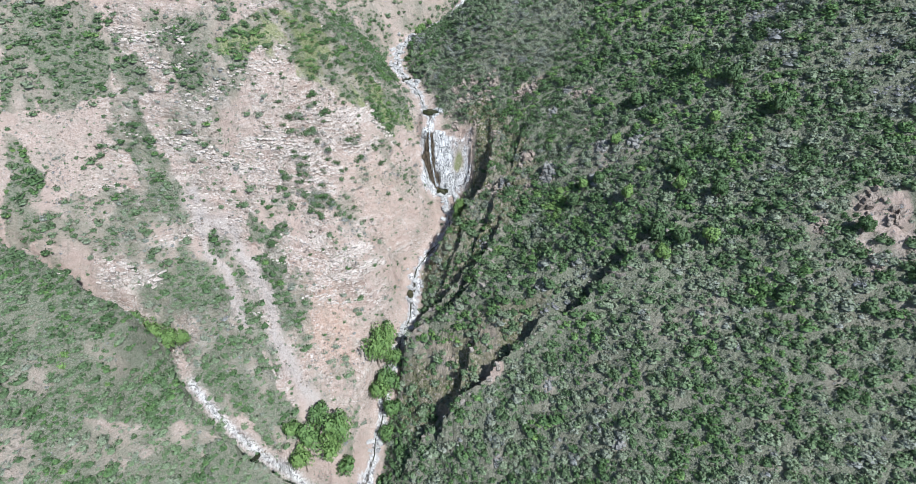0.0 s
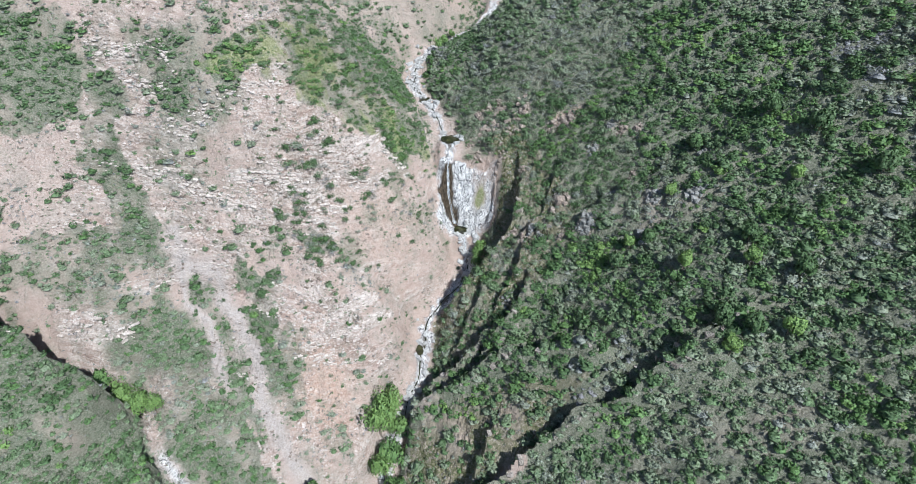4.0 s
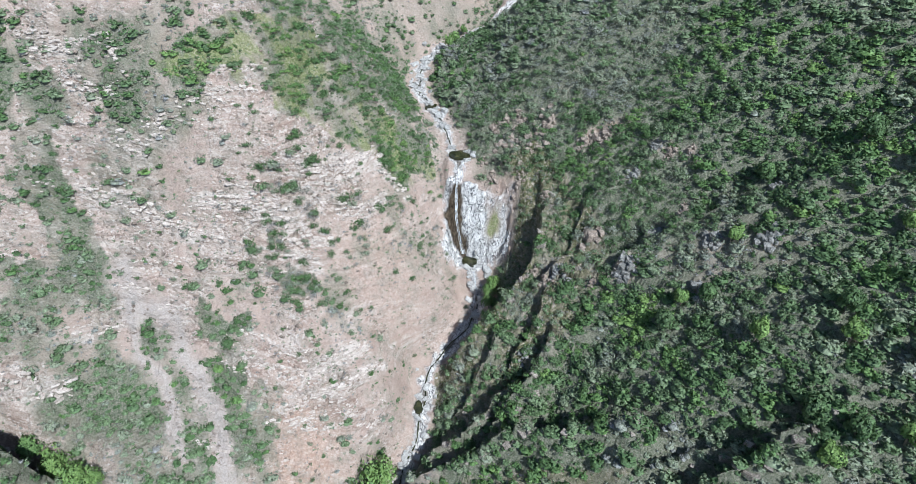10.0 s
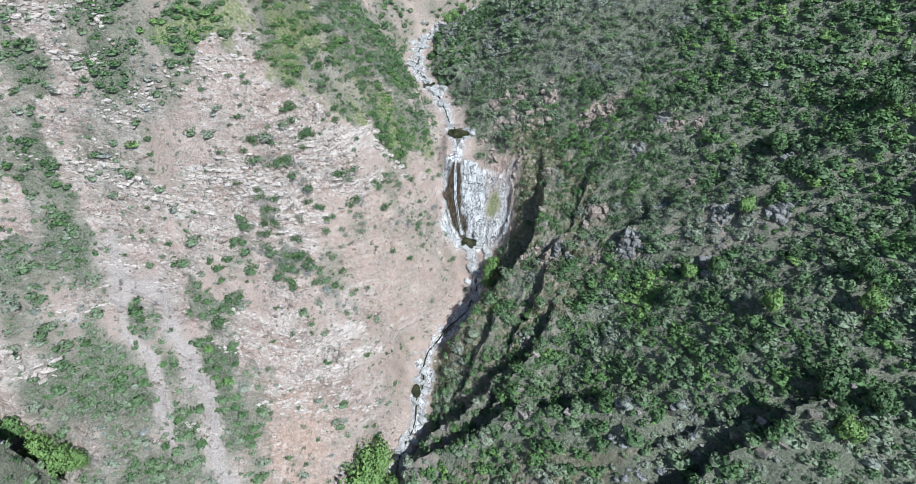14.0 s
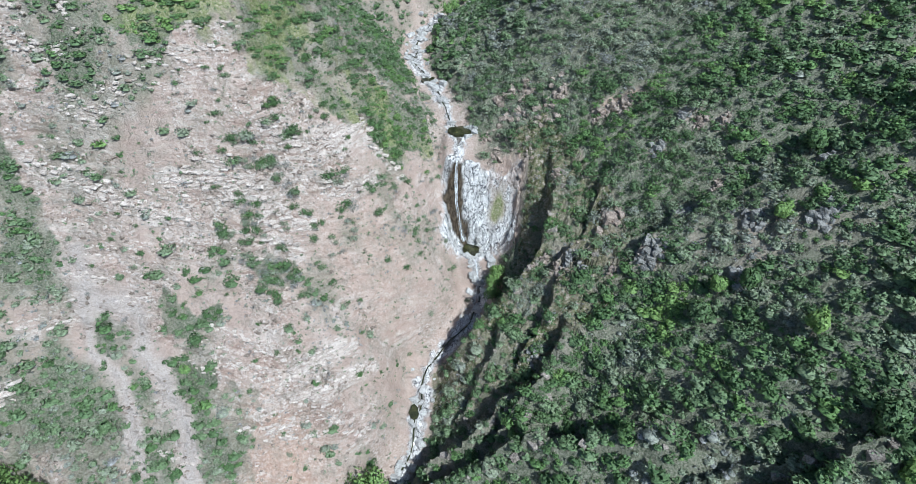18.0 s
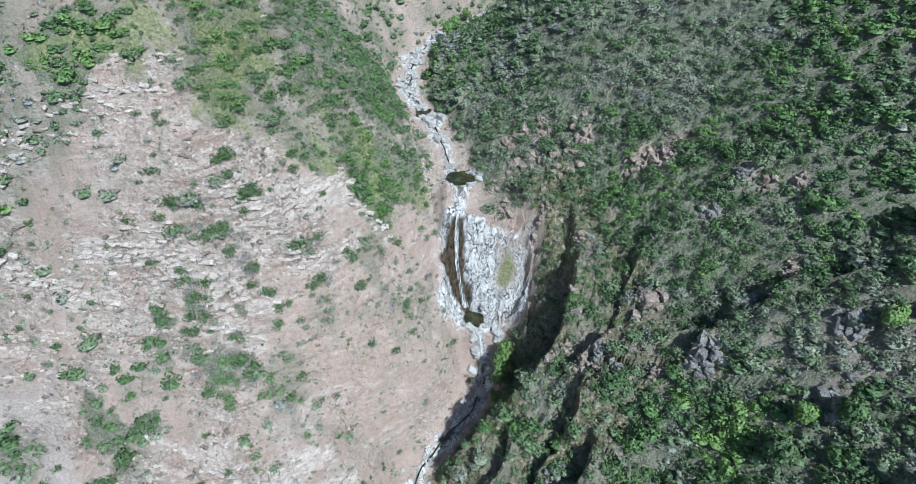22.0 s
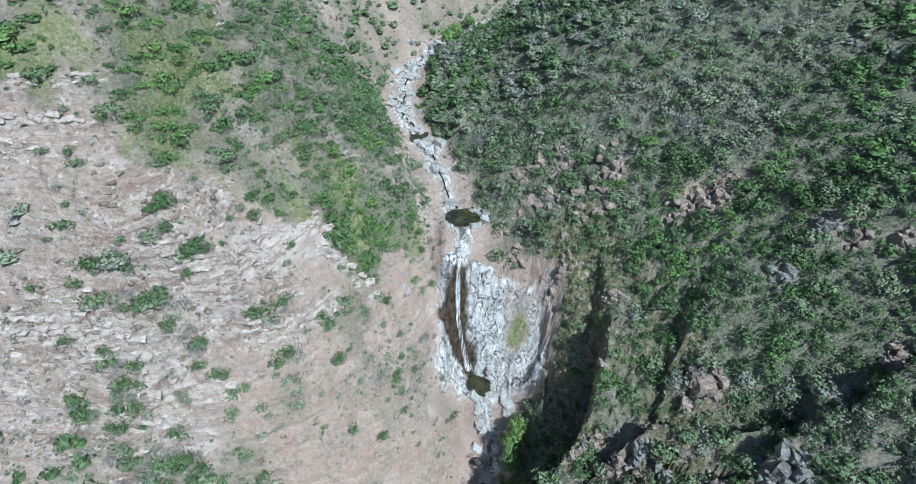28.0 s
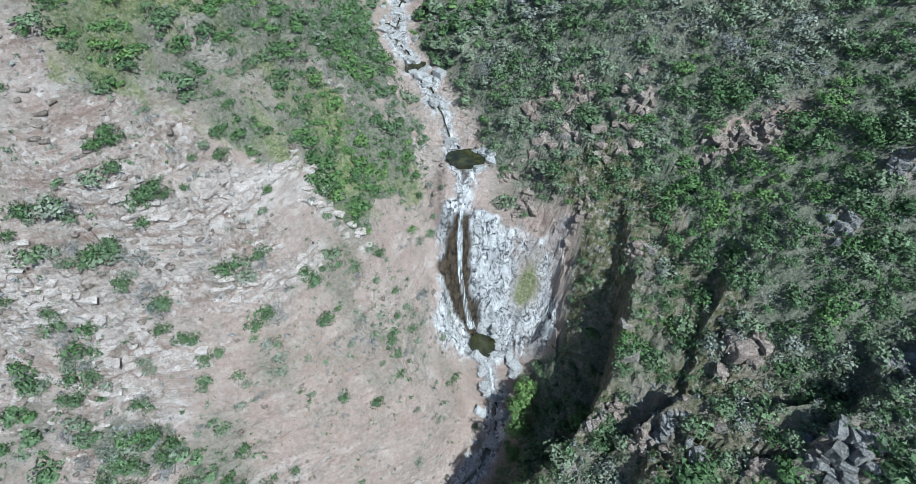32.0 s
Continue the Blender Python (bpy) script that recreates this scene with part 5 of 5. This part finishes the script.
sd = sx - np.interp(sy, CREEK_Y, CREEK_X)
st = plants(sx, sy)[0]
rough = value_noise(sx / 6 + 20, sy / 6 + 20) * 0.6 + value_noise(sx / 2.2 + 60, sy / 2.2 + 20) * 0.5
keep = (np.abs(sd) > 2) & (st < 0.5) & (rough > 0.5) & (rng.random(n) < rocky(sx, sy)) & ((sd < 0) | (rng.random(n) < 0.35))
sx, sy = sx[keep], sy[keep]
ss = 0.10 + 0.30 * rng.random(len(sx)) ** 2.2
me = scatter("loose_stones", [arrays(rock(rng, rng.uniform(1.0, 1.6), 3)) for _ in range(5)], sx, sy, ground_height(sx, sy), ss, ss * 0.5, rng.uniform(0, 6.28, len(sx)), ss, rng.integers(0, 5, len(sx)))
me.materials.append(ROCK_TAN)
tagged(new("loose_stones", me), "loose pinkish stones scattered over the bare slopes", "stones", kind="stuff")


# ---- broken beds of rock on the bare slope ----
BED_BLOCKS = [rock(rng, rng.uniform(1.1, 1.9), 4) for _ in range(9)]
for me in BED_BLOCKS:
    me.materials.append(ROCK_BED)


def ledge(points, size):
    """A row of broken blocks along a bed of rock; the blocks are laid side by side, with gaps and odd ones out."""
    way, row = 0.0, []
    for (ax, ay), (bx, by) in zip(points, points[1:]):
        n = math.hypot(bx - ax, by - ay)
        while way < n:
            s = size * rng.uniform(0.45, 1.25)
            t, o = way / n, rng.normal(0, 0.28)
            row.append((ax + (bx - ax) * t + (by - ay) / n * o, ay + (by - ay) * t - (bx - ax) / n * o, s, math.degrees(math.atan2(by - ay, bx - ax))))
            way += s * rng.uniform(1.1, 2.3)
        way -= n
    if len(row) < 3:
        return
    x, y, s, turn = np.array(row).T
    z = ground_height(x, y)
    root = tagged(new("rock_ledge"), "row of pale pinkish blocks along a bed of rock", "rock ledge", "rock ledges")
    root.location = (x[0], y[0], z[0])
    for k in range(len(row)):
        block = part("block", BED_BLOCKS[int(rng.integers(9))], None, root)
        block.matrix_basis = pose(x[k] - x[0], y[k] - y[0], z[k] - z[0] + 0.12 * s[k], rng.uniform(-14, 14), rng.uniform(-14, 14), turn[k] + rng.uniform(-22, 22)) @ Matrix.Diagonal((s[k], s[k] * rng.uniform(0.6, 0.9), s[k] * rng.uniform(0.4, 0.65), 1))


def dip(x, y):
    """How steeply the height above the tilted beds grows towards x and y."""
    at = valley(np.array([x - 1.0, x + 1.0, x, x]), np.array([y, y, y - 1.0, y + 1.0]))[0]
    return (at[1] - at[0]) / 2 + 0.16, (at[3] - at[2]) / 2 - 0.10


for wide, *points in BEDS:
    for _ in range(3):
        ox, oy = rng.uniform(-0.8, 0.8), rng.uniform(-0.8, 0.8)
        ledge([(x + ox, y + oy) for x, y in points], rng.uniform(0.40, 0.62))
count = 0
while count < 95:
    x, y = rng.uniform(-78, -6), rng.uniform(-48, 22)
    d = x - np.interp(y, CREEK_Y, CREEK_X)
    px, py = np.array([x]), np.array([y])
    if d > -5 or rocky(px, py)[0] < 0.55 or plants(px, py)[0][0] > 0.45:
        continue
    count += 1
    points = [(x, y)]
    for _ in range(int(rng.integers(2, 7))):
        u, v = dip(x, y)
        n = math.hypot(u, v)
        x, y = x - v / n * 1.2 + rng.normal(0, 0.15), y + u / n * 1.2 + rng.normal(0, 0.15)
        points.append((x, y))
    ledge(points, rng.uniform(0.26, 0.55))


# ---- water ----
def pool(x, y, z, rx, ry, label, turn=0.0):
    a = np.linspace(0, 2 * math.pi, 40, endpoint=False)
    r = 1 + 0.36 * fractal(np.cos(a) * 2 + x, np.sin(a) * 2 + y, 2.2, 4)
    c, s = math.cos(turn), math.sin(turn)
    u, v = r * rx * np.cos(a), r * ry * np.sin(a)
    rim = [(float(c * p - s * q), float(s * p + c * q), 0.0) for p, q in zip(u, v)]
    me = bpy.data.meshes.new("pool")
    n = len(rim)
    bottom = [(px, py, -0.5) for px, py, _ in rim]
    me.from_pydata(rim + bottom, [], [tuple(range(n)), tuple(range(2 * n - 1, n - 1, -1))] + [(k, k + n, (k + 1) % n + n, (k + 1) % n) for k in range(n)])
    me.materials.append(POOL)
    ob = tagged(new("pool", me), label, "pool", "creek pools")
    ob.location = (x, y, z)


pool(-3.3, 12.6, 18.75, 2.5, 1.7, "still dark green pool above the waterfall", 0.2)
pool(-0.3, -0.2, -0.25, 1.5, 1.9, "dark plunge pool at the foot of the waterfall")
pool(-8.9, -27.6, -15.2, 1.1, 1.5, "small dark pool in the narrow creek bed", 0.3)
pool(-11.0, 27.2, 22.9, 1.5, 1.0, "small dark pool among the creek boulders", 0.8)
pool(-15.3, 36.8, 24.65, 1.7, 1.1, "small dark pool among the creek boulders", 0.3)
pool(-13.2, 48.8, 26.75, 1.8, 1.2, "small dark pool among the creek boulders", 0.1)
pool(-42.8, -67.2, at_ground(-42.8, -67.2) + 0.35, 1.6, 1.1, "olive brown pool in the side gully", 0.6)


def water_ribbon(name, points, widths, lift, mat, parent=None, label=""):
    """A strip of water that follows the ground along points."""
    fine = []
    for (a, b), (wa, wb) in zip(zip(points, points[1:]), zip(widths, widths[1:])):
        n = max(2, int(math.dist(a, b) / 0.25))
        for k in range(n):
            t = k / n
            fine.append((a[0] + (b[0] - a[0]) * t, a[1] + (b[1] - a[1]) * t, wa + (wb - wa) * t))
    v, f, rim = [], [], []
    for k, (x, y, w) in enumerate(fine):
        x2, y2, _ = fine[min(k + 1, len(fine) - 1)]
        x1, y1, _ = fine[max(k - 1, 0)]
        n = math.hypot(x2 - x1, y2 - y1) or 1
        sx, sy = (y2 - y1) / n, -(x2 - x1) / n
        w = w * (0.75 + 0.5 * float(value_noise(np.array([k * 0.23 + 9]), np.array([3.3]))[0]))
        z = at_ground(x, y) + lift
        for u in (-1, -0.4, 0.4, 1):
            v.append((x + sx * w * u, y + sy * w * u, z + 0.04 * (1 - u * u)))
            rim.append(1 - abs(u))
        if k:
            for c in range(3):
                f.append(((k - 1) * 4 + c, (k - 1) * 4 + c + 1, k * 4 + c + 1, k * 4 + c))
    me = bpy.data.meshes.new(name)
    me.from_pydata(v, [], f)
    me.materials.append(mat)
    give(me, "body", rim)
    me.polygons.foreach_set("use_smooth", np.ones(len(f), bool))
    ob = new(name, me)
    if parent:
        ob.parent = parent
        return tagged(ob, label)
    return tagged(ob, label, "water", kind="structure")


course = [(float(np.interp(y, CREEK_Y, CREEK_X)) + 0.35 * math.sin(y * 0.9), float(y)) for y in np.arange(-62, -3.5, 1.5)]
water_ribbon("water", course, [0.13] * len(course), 0.10, POOL, None, "thin stream of dark water between creek boulders")
course = [(float(np.interp(y, CREEK_Y, CREEK_X)) + 0.35 * math.sin(y * 0.9), float(y)) for y in np.arange(15, 64, 1.5)]
water_ribbon("water_upper", course, [0.12] * len(course), 0.10, POOL, None, "thin stream of dark water above the waterfall")
fall = tagged(new("waterfall"), "thin white waterfall sliding down a dark wet cliff", "waterfall")
for off, w in ((-0.20, 0.08), (-0.08, 0.13), (0.04, 0.16), (0.17, 0.11), (0.30, 0.07)):
    water_ribbon("strand", [(-3.6 + 0.3 * off, 7.8), (-3.72 + 0.7 * off, 6.6), (-3.82 + off, 5.6), (-3.68 + 0.9 * off, 4.4), (-3.2 + 0.9 * off, 3.6), (-2.5 + 1.2 * off, 2.8), (-1.7 + 1.7 * off, 1.4)], [w * 0.6, w, w * 1.3, w * 1.2, w * 0.9, w * 1.1, w * 1.6], 0.36, FOAM, fall)
upper = tagged(new("cascade"), "short white cascade dropping into the upper pool", "cascade")
water_ribbon("cascade_water", [(-6.2, 18.6), (-5.6, 17.2), (-5.0, 15.2)], [0.18, 0.22, 0.35], 0.16, FOAM, upper)
lower = tagged(new("cascade"), "white cascade running out of the plunge pool", "cascade")
water_ribbon("cascade_water", [(-0.2, -2.0), (0.9, -3.8), (1.6, -5.6), (2.1, -7.6)], [0.14, 0.2, 0.24, 0.3], 0.16, FOAM, lower)
link = tagged(new("cascade"), "small white cascade between the upper pool and the fall", "cascade")
water_ribbon("cascade_water", [(-2.9, 10.6), (-2.2, 9.6), (-2.4, 8.7), (-3.5, 7.9)], [0.2, 0.16, 0.18, 0.22], 0.14, FOAM, link)
